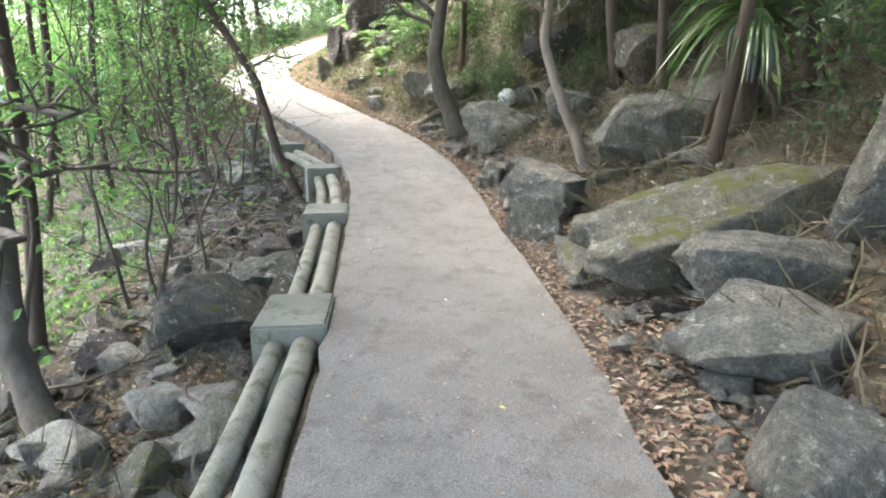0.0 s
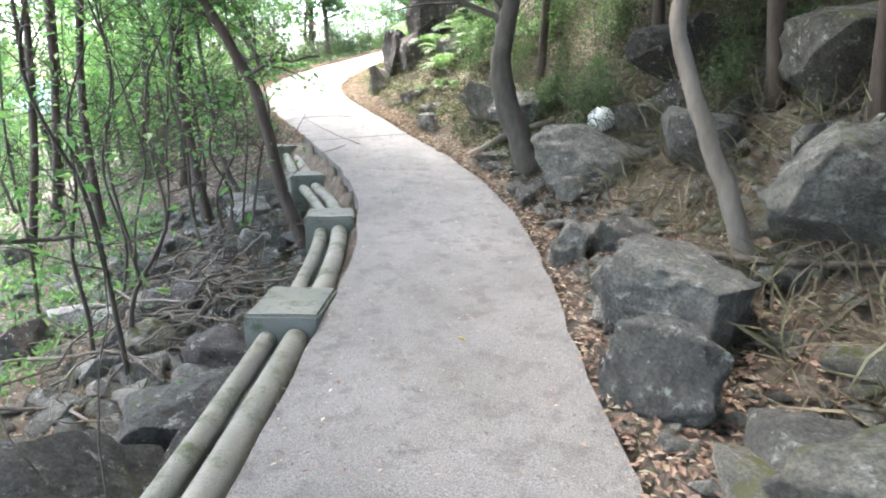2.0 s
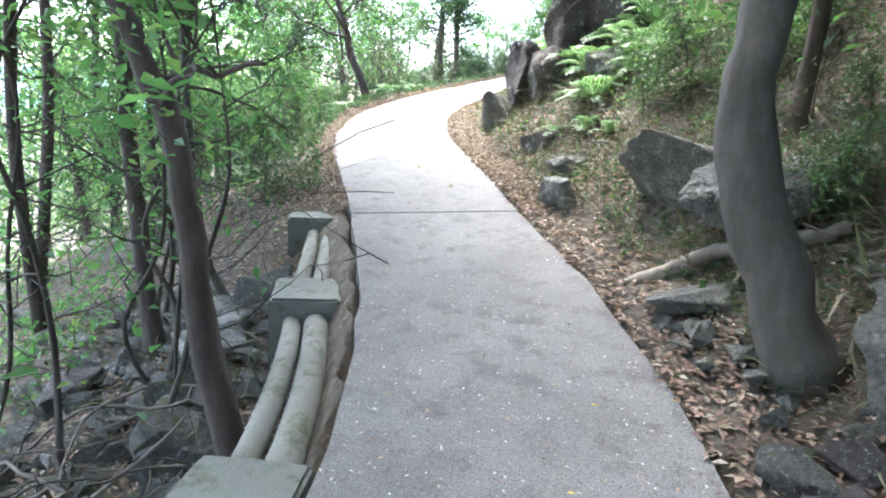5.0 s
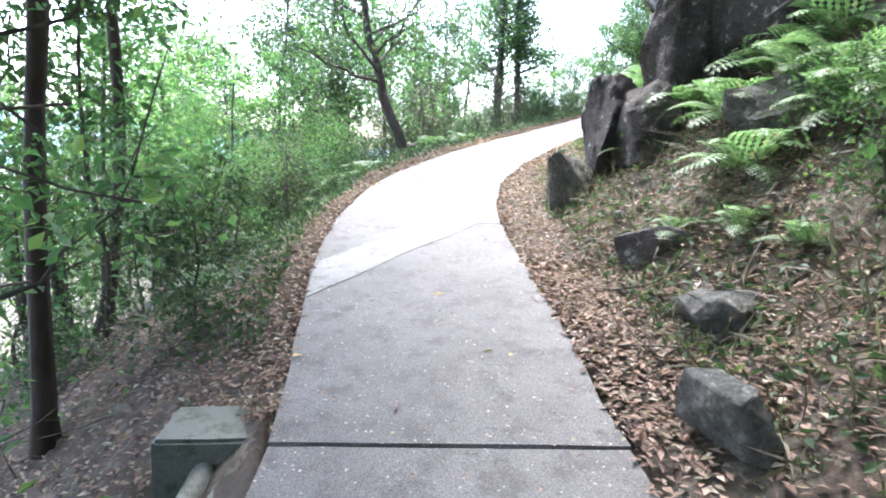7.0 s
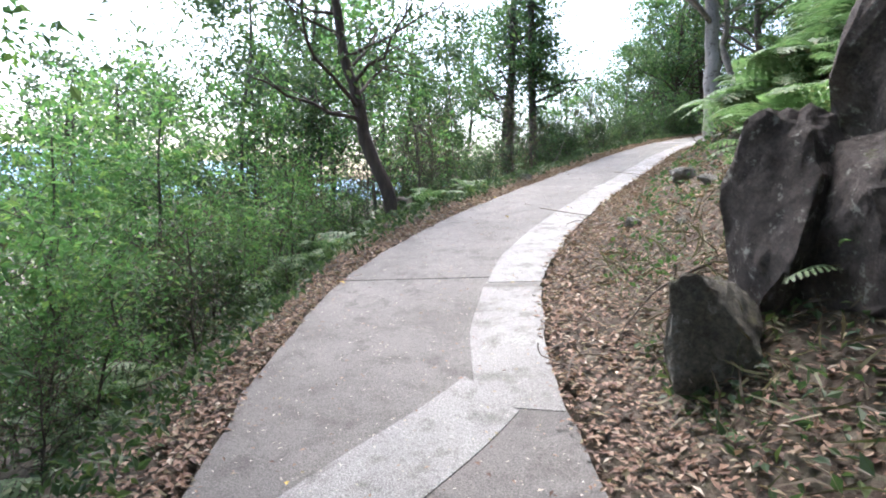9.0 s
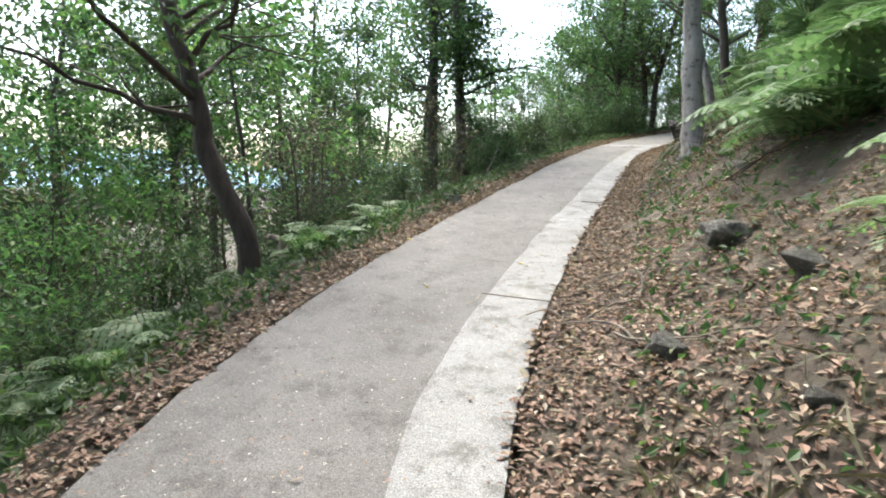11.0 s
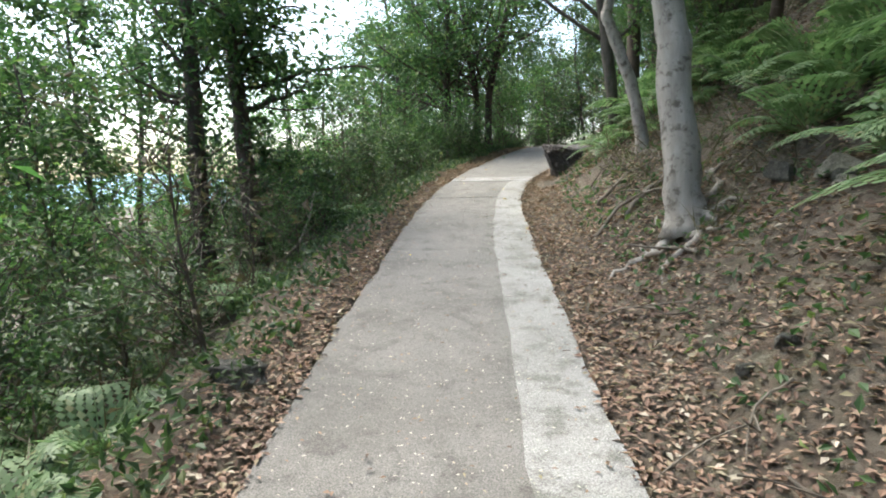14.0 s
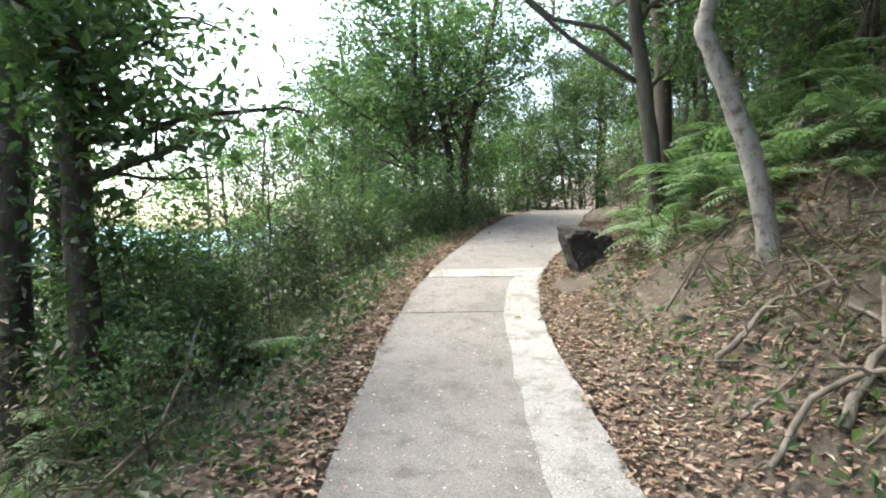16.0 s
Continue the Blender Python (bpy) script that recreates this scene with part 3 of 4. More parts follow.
boulder(-1.4, 12.95, (0.55, 0.45, 0.45), 35, 60, 0, 0, M_ROCK, 0.24)
boulder(-2.85, 15.05, (0.4, 0.4, 0.62), 36, 0, 0, 0, M_MOSSROCK, 0.05, "rounded upright stone on the leafy verge", 4)
boulder(-2.68, 15.45, (0.55, 0.7, 1.2), 37, -30, 0, 14, M_DARKROCK, 0.15, "steep dark rock outcrop rising from the bank", 4)
boulder(-2.28, 15.1, (0.6, 0.6, 0.95), 38, 20, 0, 15, M_DARKROCK, 0.15, "steep dark rock outcrop rising from the bank", 4)
boulder(-1.65, 15.7, (1.2, 1.0, 2.6), 60, -20, 0, 15, M_DARKROCK, 0.3, "steep dark rock outcrop rising from the bank", 4)
boulder(-2.2, 16.0, (0.9, 1.0, 2.2), 39, -20, 0, 18, M_DARKROCK, 0.2, "steep dark rock outcrop rising from the bank", 4)
boulder(-1.25, 14.4, (0.7, 0.5, 0.5), 40, 0, 0, 0, M_ROCK, 0.15)
boulder(-3.45, 27.75, (0.6, 1.0, 0.55), 41, -30, 0, 0, M_DARKROCK, 0.05, "dark overhanging rock at the path's inner bend", 4)
boulder(-6.3, 21.75, (0.35, 0.22, 0.16), 42, 0, 0, 0, M_ROCK, 0.03, "pale broken lump of concrete among leaves")
boulder(-3.35, 18.6, (0.4, 0.3, 0.18), 43, 0, 0, 0, M_ROCK, 0.05)
boulder(-2.0, 4.8, (1.15, 0.85, 0.85), 44, 35, 0, 12, M_ROCK, 0.1, "large split boulder with a sharp edge in the gully", 4, None, 6)
boulder(-1.72, 5.7, (0.8, 0.6, 0.6), 45, 10, 0, 0, M_ROCK, 0.05, level=4)
boulder(-1.95, 6.55, (0.6, 0.5, 0.45), 46, 0, 0, 0, M_DARKROCK, 0.05)
boulder(-1.75, 7.1, (0.5, 0.45, 0.4), 47, 0, 0, 0, M_DARKROCK, 0.05)
boulder(-1.35, 3.2, (0.5, 0.6, 0.5), 48, 0, 0, 0, M_MOSSROCK, 0.0, "mossy stone against the concrete block")
boulder(-2.3, 2.4, (0.7, 0.8, 0.5), 49, 0, 0, 0, M_MOSSROCK, 0.05)
boulder(-3.2, 7.9, (0.75, 0.4, 0.3), 50, 10, 0, 0, M_ROCK, 0.03)
boulder(-2.9, 7.0, (0.55, 0.45, 0.35), 51, 70, 0, 0, M_MOSSROCK, 0.03)

rng = np.random.default_rng(5)
rubble = [rock_mesh(100 + k, (M_ROCK, M_PALEROCK, M_DARKROCK, M_MOSSROCK)[k % 4], (1, rng.uniform(0.6, 0.95), rng.uniform(0.4, 0.7)), 12, 0.05, 1) for k in range(10)]


def scatter_rocks(count, region, smin, smax, label, group, kinds=range(10)):
    made = 0
    while made < count:
        x, y = region(rng)
        if left_x(y) - 0.55 < x < right_x(y) + 0.15:
            continue
        s = smin + (smax - smin) * rng.random() ** 2.2
        ob = new("rock", rubble[kinds[rng.integers(len(kinds))]])
        ob.matrix_world = pose(x, y, float(ground_z(x, y)) - 0.06 * s, rng.uniform(-15, 15), rng.uniform(-15, 15), rng.uniform(0, 360)) @ Matrix.Diagonal((s, s, s, 1))
        tagged(ob, label, "rock", group)
        made += 1


def in_gully(g):
    y = g.uniform(1.2, 11)
    return float(left_x(y)) - 0.5 - abs(g.normal(0, 2.0)), y


def on_bank(g):
    y = g.uniform(1.8, 10.2)
    return float(right_x(y)) + 0.2 + abs(g.normal(0, 1.6)), y


def on_late_bank(g):
    y = g.uniform(13, 29)
    return float(right_x(y)) + 0.5 + abs(g.normal(0, 1.4)), y


scatter_rocks(152, in_gully, 0.2, 0.66, "grey broken stone in the dry gully", "gully stones")
def by_edge(g):
    y = g.uniform(4.8, 9.2)
    return float(right_x(y)) + 0.18 + abs(g.normal(0, 0.45)), y


scatter_rocks(38, by_edge, 0.14, 0.34, "dark broken stone beside the path's edge", "edge stones")
scatter_rocks(92, on_bank, 0.1, 0.62, "grey broken stone on the bank", "bank stones")
scatter_rocks(34, on_late_bank, 0.06, 0.3, "small stone half sunk in leaf litter", "verge stones", (0, 1, 4, 5, 8, 9))



def pebbles(count, region, smin, smax, seed, name, label):
    g = np.random.default_rng(seed)
    pieces = []
    base = np.array([[1, 0, 0], [-1, 0, 0.1], [0.1, 0.8, 0], [0, -0.8, 0], [0.1, 0, 0.6], [0, 0.1, -0.4]])
    tri = np.array([[0, 2, 4], [2, 1, 4], [1, 3, 4], [3, 0, 4], [2, 0, 5], [1, 2, 5], [3, 1, 5], [0, 3, 5]])
    while len(pieces) < count:
        x, y = region(g)
        if left_x(y) - 0.5 < x < right_x(y) + 0.02:
            continue
        s = smin + (smax - smin) * g.random() ** 2
        a = g.uniform(0, 6.28)
        q = (base + g.normal(0, 0.18, base.shape)) * s
        R = np.array([[math.cos(a), -math.sin(a), 0], [math.sin(a), math.cos(a), 0], [0, 0, 1]])
        pieces.append((q @ R.T + [x, y, float(bank(x, y)) + 0.2 * s], tri))
    tagged(new(name, mesh_of(name, *join(pieces), M_ROCK)), label, "stones", kind="stuff")


pebbles(2600, in_gully, 0.03, 0.15, 21, "gully_rubble", "small grey rubble in the dry gully")
pebbles(1100, on_bank, 0.02, 0.11, 22, "bank_rubble", "small grey rubble on the bank")
ball = new("white_ball", None)
bm = bmesh.new()
bmesh.ops.create_icosphere(bm, subdivisions=3, radius=0.15)
for v in bm.verts:
    v.co *= 1 + 0.06 * noise.noise(v.co * 14)
me = bpy.data.meshes.new("white_ball")
bm.to_mesh(me)
bm.free()
me.materials.append(M_WHITE)
bpy.data.objects.remove(ball)
ball = new("white_ball", me)
ball.location = (1.02, 9.65, 1.4)
tagged(ball, "dirty white ball resting among the boulders", "ball")
boulder(1.05, 9.72, (0.5, 0.4, 0.5), 52, 0, 0, 0, M_DARKROCK, 0.0, z=0.97)

# ---- single trees beside the path ----
G = lambda x, y: (x, y, float(ground_z(x, y)) - 0.06)


def rel(*pts):
    p = np.array(pts, float)
    return p - p[0]


make_tree("tree", G(-2.21, 8.96), rel((-2.21, 8.96, 0), (-2.52, 9.02, 0.74), (-2.77, 9.14, 1.64), (-3.09, 9.18, 2.26), (-3.5, 9.2, 3.0), (-3.9, 9.3, 4.4), (-4.0, 9.5, 5.6)), 0.085, 0.03, 1,
          "slender leaning tree with reddish brown bark", M_BARK, M_LIMELEAF, 2600, 0.085, limbs=12, start=0.42, reach=1.3, rise=0.3)
make_tree("tree", G(-2.73, 3.61), rel((-2.5, 3.4, -0.85), (-2.93, 3.79, -0.16), (-3.05, 4.07, 0.86), (-3.12, 4.25, 1.7), (-3.2, 4.5, 3.2), (-3.1, 4.6, 5)), 0.12, 0.05, 2,
          "crooked grey-brown tree at the gully's edge", M_GREYBARK, M_LIMELEAF, 900, 0.085, limbs=13, start=0.3, reach=1.7, rise=0.15)
make_tree("tree", G(0.3, 9.75), rel((0.27, 9.68, 0.8), (-0.05, 9.7, 1.5), (-0.16, 9.74, 2.0), (-0.05, 9.92, 2.8), (0.1, 10.2, 4.5), (0.1, 10.4, 6.5)), 0.15, 0.07, 3,
          "grey-brown tree curving up from the bank", M_GREYBARK, M_LEAF, 5000, 0.1, limbs=14, start=0.5, reach=2.4)
make_tree("dead_sapling", G(1.62, 6.5), rel((1.62, 6.5, 0.5), (1.45, 6.53, 0.95), (1.24, 6.63, 1.49), (1.1, 6.73, 1.95), (1.14, 6.81, 2.4), (1.2, 6.9, 3.4), (1.3, 7, 4.6)), 0.07, 0.03, 4,
          "dead sapling with pale flaking bark and a knot", M_ROOT, M_LEAF, 0, limbs=5, start=0.55, reach=0.8)
make_tree("tree", G(2.5, 10.35), rel((2.5, 10.35, 1.6), (2.48, 10.49, 2.18), (2.37, 10.65, 2.89), (2.3, 10.8, 5), (2.4, 11, 7)), 0.12, 0.06, 5,
          "straight dark-barked tree on the bank", M_BARK, M_LEAF, 4500, 0.1, limbs=13, start=0.5, reach=2.2)
make_tree("tree", G(2.85, 10.4), rel((2.85, 10.4, 1.7), (2.72, 10.46, 2.3), (2.8, 10.64, 2.9), (3.0, 10.7, 5), (3.2, 10.7, 6.5)), 0.085, 0.04, 6,
          "thin dark-barked tree beside a thicker one", M_BARK, M_LEAF, 3500, 0.1, limbs=11, start=0.5, reach=2.0)
make_tree("tree", G(-3.68, 10.63), rel((-3.68, 10.63, 0.22), (-3.99, 10.6, 0.7), (-4.24, 10.71, 1.69), (-4.43, 10.86, 2.67), (-4.5, 11, 4), (-4.4, 11.2, 5.2)), 0.045, 0.02, 7,
          "thin grey leaning tree below the path", M_GREYBARK, M_LIMELEAF, 2600, 0.085, limbs=12, start=0.3, reach=1.2)
make_tree("tree", G(-7.2, 19.0), rel((-7.2, 19.0, 1.9), (-7.3, 19.09, 2.48), (-7.64, 19.04, 3.19), (-7.78, 19.06, 3.75), (-8.1, 19.05, 4.7), (-8.3, 19.1, 6.3), (-8.2, 19.3, 8)), 0.11, 0.05, 8,
          "leaning brown tree at the drop beside the path", M_BARK, M_DARKLEAF, 4500, 0.095, limbs=14, start=0.42, reach=2.0)
make_tree("tree", G(-8.23, 26.04), rel((-8.15, 26.0, 2.6), (-8.23, 26.04, 3.6), (-8.27, 26.17, 4.87), (-8.32, 26.29, 6.14), (-8.3, 26.4, 8.5), (-8.1, 26.4, 10)), 0.13, 0.06, 9,
          "tall dark tree wrapped in climbing leaves", M_BARK, M_LEAF, 5200, 0.11, limbs=20, start=0.42, reach=1.2, spread=0.22)
make_tree("tree", G(-7.43, 25.47), rel((-7.4, 25.47, 2.9), (-7.43, 25.47, 3.6), (-7.54, 25.61, 4.79), (-7.65, 25.72, 5.95), (-7.7, 25.8, 8), (-7.6, 26, 9.5)), 0.12, 0.06, 10,
          "tall dark tree wrapped in climbing leaves", M_BARK, M_LEAF, 4800, 0.11, limbs=20, start=0.42, reach=1.2, spread=0.22)
mottled = make_tree("tree", G(-3.45, 23.05), rel((-3.45, 23.03, 3.2), (-3.5, 23.05, 3.7), (-3.53, 23.13, 4.44), (-3.58, 23.2, 5.12), (-3.7, 23.3, 7.5), (-3.7, 23.5, 10)), 0.145, 0.09, 11,
          "straight tree with pale mottled bark", M_PALEBARK, M_LEAF, 5000, 0.1, limbs=12, start=0.6, reach=2.6)
def spread_roots(tree, count, seed, reach=0.8, thick=0.065):
    """Surface roots that run out from a trunk's foot over the bank."""
    g = np.random.default_rng(seed)
    c = np.array(tree.location)
    for k in range(count):
        a = 2 * math.pi * (k + g.uniform(0.1, 0.9)) / count
        L = reach * g.uniform(0.6, 1.3)
        pts = [np.array([0, 0, 0.34])]
        for f in (0.22, 0.45, 0.7, 1.0):
            b = a + g.normal(0, 0.25)
            x, y = c[0] + L * f * math.cos(b), c[1] + L * f * math.sin(b)
            pts.append(np.array([x, y, float(ground_z(x, y)) + 0.04 * (1 - f)]) - c)
        part("root", mesh_of("root", *tube(curve_pts(pts, 14, g, 0.01), [thick, thick * 0.75, thick * 0.4, 0.008], 8, 0.06, g), M_PALEBARK, True), tree)


spread_roots(mottled, 8, 77, 0.55, 0.05)
make_tree("tree", G(-1.35, 24.59), rel((-1.35, 24.59, 4.4), (-1.54, 24.67, 5.16), (-1.6, 24.71, 5.6), (-1.8, 24.8, 8), (-1.8, 25, 10)), 0.16, 0.09, 12,
          "thick pale-barked tree behind the ferns", M_PALEBARK, M_LEAF, 5000, 0.1, limbs=12, start=0.55, reach=2.4)
make_tree("tree", G(-3.15, 25.0), rel((-3.1, 25.0, 3.7), (-3.2, 25.0, 4.3), (-3.36, 25.02, 4.79), (-3.46, 25.03, 5.07), (-3.49, 25.04, 5.16), (-3.43, 25.04, 5.4), (-3.44, 25.05, 5.9), (-3.6, 25.2, 7.5)), 0.068, 0.045, 13,
          "pale grey tree with a sharp knee in its trunk", M_PALEBARK, M_DARKLEAF, 3500, 0.1, limbs=10, start=0.72, reach=1.8)
make_tree("tree", G(-2.75, 27.5), rel((-2.75, 27.5, 4.3), (-2.85, 27.5, 5.2), (-3.0, 27.5, 6.6), (-3.1, 27.6, 8.6)), 0.1, 0.06, 14,
          "straight grey-barked tree above the bend", M_GREYBARK, M_LEAF, 4500, 0.1, limbs=12, start=0.45, reach=2.0)
for k, (x, y, dx) in enumerate([(-5.3, 32.6, 0.1), (-4.6, 33.2, -0.25), (-4.3, 33.0, 0.6), (-5.0, 34.2, 0.0)]):
    make_tree("tree", G(x, y), rel((x, y, 4.5), (x + 0.05, y, 6), (x + dx * 0.6, y, 7.3), (x + dx * 1.4, y + 0.2, 9.3)), 0.1, 0.05, 15 + k,
              "slim dark tree in a group beyond the bend", M_BARK, M_LEAF, 5000, 0.11, limbs=14, start=0.35, reach=1.9)


def climber(x, y, height, seed):
    """Leaves of a creeper that clothe an upright trunk."""
    g = np.random.default_rng(seed)
    n = 1500
    a, h = g.uniform(0, 2 * np.pi, n), height * g.random(n)
    r = 0.1 + np.abs(g.normal(0, 0.12, n))
    P = np.stack([x + r * np.cos(a) - 0.03 * h, y + r * np.sin(a) + 0.03 * h, float(ground_z(x, y)) + 0.1 + h], 1)
    ob = new("climbing_plant", mesh_of("climbing_plant", *leaf_quads(P, 0.085, g, 0.6, 0.2), M_DARKLEAF))
    tagged(ob, "dark green creeper clothing a tree trunk", "climber")


climber(-8.23, 26.06, 4.6, 31)
climber(-7.43, 25.5, 4.4, 32)


# ---- the woods ----
def prototype(name, seed, h, r, leaves, size, leaf_mat, wood_mat, label, category="tree", **kw):
    g = np.random.default_rng(seed)
    stem = [(0, 0, 0)]
    for k in range(1, 6):
        stem.append((stem[-1][0] + g.normal(0, 0.05 * h / 5 + 0.03), stem[-1][1] + g.normal(0, 0.05 * h / 5 + 0.03), h * k / 5))
    return make_tree(name, (0, 0, 0), stem, r, r * 0.35, seed, label, wood_mat, leaf_mat, leaves, size, category, **kw)


TREES = [prototype("tree", 50 + k, h, r, n, s, lm, wm, lab, group="woodland trees", limbs=lb, start=st, reach=rc) for k, (h, r, n, s, lm, wm, lab, lb, st, rc) in enumerate([
    (7.5, 0.10, 4200, 0.15, M_LEAF, M_BARK, "woodland tree with a loose green crown", 14, 0.3, 2.0),
    (6.5, 0.07, 3800, 0.14, M_DARKLEAF, M_GREYBARK, "woodland tree with dark glossy leaves", 13, 0.3, 1.7),
    (5.0, 0.045, 2600, 0.125, M_LIMELEAF, M_GREYBARK, "young woodland tree with fresh green leaves", 13, 0.25, 1.3),
    (8.5, 0.12, 4600, 0.16, M_DARKLEAF, M_BARK, "tall woodland tree with a ragged crown", 15, 0.4, 2.2),
    (4.2, 0.03, 1500, 0.12, M_LEAF, M_TWIG, "thin young tree with sparse leaves", 11, 0.25, 1.0)])]
# tall crowns, mostly above the view, added to keep light off path and banks
SHADE_TREES = [prototype("tree", 90 + k, h, 0.065, 5200, 0.17, M_DARKLEAF, M_BARK, "tall tree added to shade the path and its banks", group="woodland trees", limbs=18, start=0.5, reach=3.0, spread=0.22) for k, h in enumerate((8.5, 9.5))]
SHRUBS = [prototype("shrub", 70 + k, h, 0.018, n, s, lm, M_TWIG, lab, "shrub", group="undergrowth shrubs", limbs=lb, start=0.08, reach=rc, sub=5, rise=0.8, spread=0.3) for k, (h, n, s, lm, lab, lb, rc) in enumerate([
    (1.3, 1500, 0.07, M_LEAF, "bushy green shrub among dead leaves", 14, 0.6),
    (1.0, 1200, 0.08, M_DARKLEAF, "low dark green shrub", 12, 0.6),
    (1.7, 1500, 0.07, M_LIMELEAF, "light green shrub with fine leaves", 16, 0.65),
    (0.7, 800, 0.06, M_LEAF, "small leafy bush by the path", 10, 0.4),
    (1.6, 350, 0.06, M_DRYGRASS, "half-dead shrub with bare brown twigs", 18, 0.6)])]


def place(proto, x, y, s, tilt=6, sink=0.05):
    m = pose(x, y, float(ground_z(x, y)) - sink, rng.uniform(-tilt, tilt), rng.uniform(-tilt, tilt), rng.uniform(0, 360)) @ Matrix.Diagonal((s, s, s * rng.uniform(0.9, 1.15), 1))
    if proto in CLOUDS:
        P = CLOUDS[proto] @ np.array(m.to_3x3()).T + np.array(m.translation)
        if in_corridor(P).any():
            return None
    return copy_thing(proto, m)


def plant(protos, weights, count, region, smin, smax, apart=0.0, clear=0.5):
    done, tries = [], 0
    w = np.array(weights, float)
    while len(done) < count and tries < count * 30:
        tries += 1
        x, y = region(rng)
        if (y < 37 and left_x(y) - clear < x < right_x(y) + clear) or any((x - a) ** 2 + (y - b) ** 2 < apart ** 2 for a, b in done):
            continue
        if place(protos[rng.choice(len(protos), p=w / w.sum())], x, y, rng.uniform(smin, smax)):
            done.append((x, y))


def beside(y0, y1, d0, d1, side):
    def region(g):
        y = g.uniform(y0, y1)
        d = g.uniform(d0, d1)
        return (float(left_x(y)) - d, y) if side < 0 else (float(right_x(y)) + d, y)
    return region


plant(TREES, (0, 0, 2, 0, 4), 2, beside(1, 12, 6.0, 9, -1), 0.6, 0.9, 1.5)
plant(TREES, (2, 1, 2, 1, 1), 4, beside(0, 22, 13, 26, -1), 0.7, 0.95, 3.0)
plant(TREES, (1, 1, 4, 0, 3), 17, beside(12.5, 23, 2.2, 8, -1), 0.65, 0.95, 1.3)
plant(TREES, (1, 1, 3, 0, 2), 10, beside(21, 34, 2.8, 9, -1), 0.65, 0.95, 1.5)
plant(TREES, (2, 1, 2, 1, 1), 6, beside(18, 30, 4.5, 11, -1), 0.8, 1.05, 1.8)
plant(TREES, (2, 1, 4, 1, 2), 20, beside(26, 60, 7, 28, -1), 0.8, 1.1, 2.6)
# added shade casters: right bank, gully side, late bank and behind the start
plant(SHADE_TREES, (1, 1), 12, beside(1, 11.5, 3.5, 7, 1), 0.95, 1.15, 1.3, 0.9)
plant(SHADE_TREES, (1, 1), 7, beside(9.8, 13.8, 1.5, 5.0, -1), 0.95, 1.15, 1.0, 0.9)
plant(SHADE_TREES, (1, 1), 4, beside(2.0, 9.0, 2.0, 4.5, -1), 0.95, 1.15, 1.5, 0.9)
plant(SHADE_TREES, (1, 1), 4, beside(-4, 1.2, 0.9, 3.5, -1), 0.95, 1.15, 1.2, 0.8)
plant(SHADE_TREES, (1, 1), 18, beside(2, 13.5, 1.8, 5.5, 1), 0.95, 1.2, 1.0, 0.9)
plant(SHADE_TREES, (1, 1), 7, beside(22.5, 31, 2.2, 6, 1), 0.9, 1.15, 1.2, 0.9)
plant(SHADE_TREES, (1, 1), 5, beside(-5, 1, 1.0, 4.5, -1), 0.9, 1.1, 1.3, 0.8)
plant(SHADE_TREES, (1, 1), 6, beside(-6, -0.5, 0.9, 4, 1), 0.9, 1.1, 1.2, 0.8)
plant(TREES, (2, 2, 0, 2, 1), 17, beside(0, 14, 3.6, 10, 1), 0.8, 1.15, 1.5)
plant(TREES, (2, 2, 0, 2, 1), 9, beside(14, 26, 4.6, 11, 1), 0.75, 1.0, 1.7)
plant(TREES, (2, 2, 1, 2, 1), 34, beside(25, 48, 1.3, 12, 1), 0.7, 1.1, 1.2)
plant(TREES, (2, 2, 1, 2, 1), 38, lambda g: (g.uniform(-10, 5), g.uniform(34.5, 48)), 0.5, 0.9, 1.0, 0.6)
plant(SHRUBS, (3, 2, 2, 1, 1), 30, lambda g: (g.uniform(-4, 6), g.uniform(33.5, 44)), 0.8, 1.7, 0.5, 0.3)
plant(SHRUBS, (0, 2, 0, 0, 4), 16, beside(3, 12, 2.3, 6, 1), 0.7, 1.3, 0.5)
plant(TREES, (2, 2, 0, 2, 0), 16, lambda g: (g.uniform(-12, 6), g.uniform(40, 62)), 0.7, 0.95, 2.4)
plant(TREES, (1, 1, 0, 1, 0), 9, lambda g: (g.uniform(-9, 9), g.uniform(-14, -2)), 0.9, 1.2, 2.0, 1.0)
plant(SHRUBS, (3, 1, 4, 1, 2), 4, beside(3, 12, 5.5, 10, -1), 0.6, 1.0, 0.8)
plant(SHRUBS, (2, 6, 1, 2, 2), 100, beside(11.8, 34, 0.55, 3.6, -1), 0.45, 0.95, 0.28, 0.4)
plant(SHRUBS, (3, 1, 5, 2, 2), 55, beside(11, 38, 3.4, 12, -1), 0.9, 1.6, 0.7)
plant(SHRUBS, (1, 2, 0, 3, 2), 22, beside(9.5, 14, 0.9, 4, 1), 0.3, 0.7, 0.4)
plant(SHRUBS, (2, 3, 0, 1, 2), 44, beside(4, 30, 2.8, 7, 1), 0.6, 1.2, 0.5)
plant(SHRUBS, (2, 4, 0, 1, 1), 26, beside(21, 31, 2.6, 6.5, 1), 0.8, 1.5, 0.5)
plant(TREES, (1, 3, 0, 2, 1), 14, beside(21, 31, 2.4, 8, 1), 0.75, 1.05, 1.1)
plant(SHRUBS, (2, 3, 1, 2, 1), 24, beside(27.8, 42, 0.5, 4, 1), 0.5, 1.0, 0.4)
plant(SHRUBS, (2, 3, 1, 2, 1), 22, beside(30, 44, 0.5, 4, -1), 0.5, 1.1, 0.4)
for p_ in TREES + SHADE_TREES + SHRUBS:
    p_.location = (rng.uniform(-24, -16), rng.uniform(14, 30), 0)
    p_.location.z = float(ground_z(p_.location.x, p_.location.y)) - 0.05


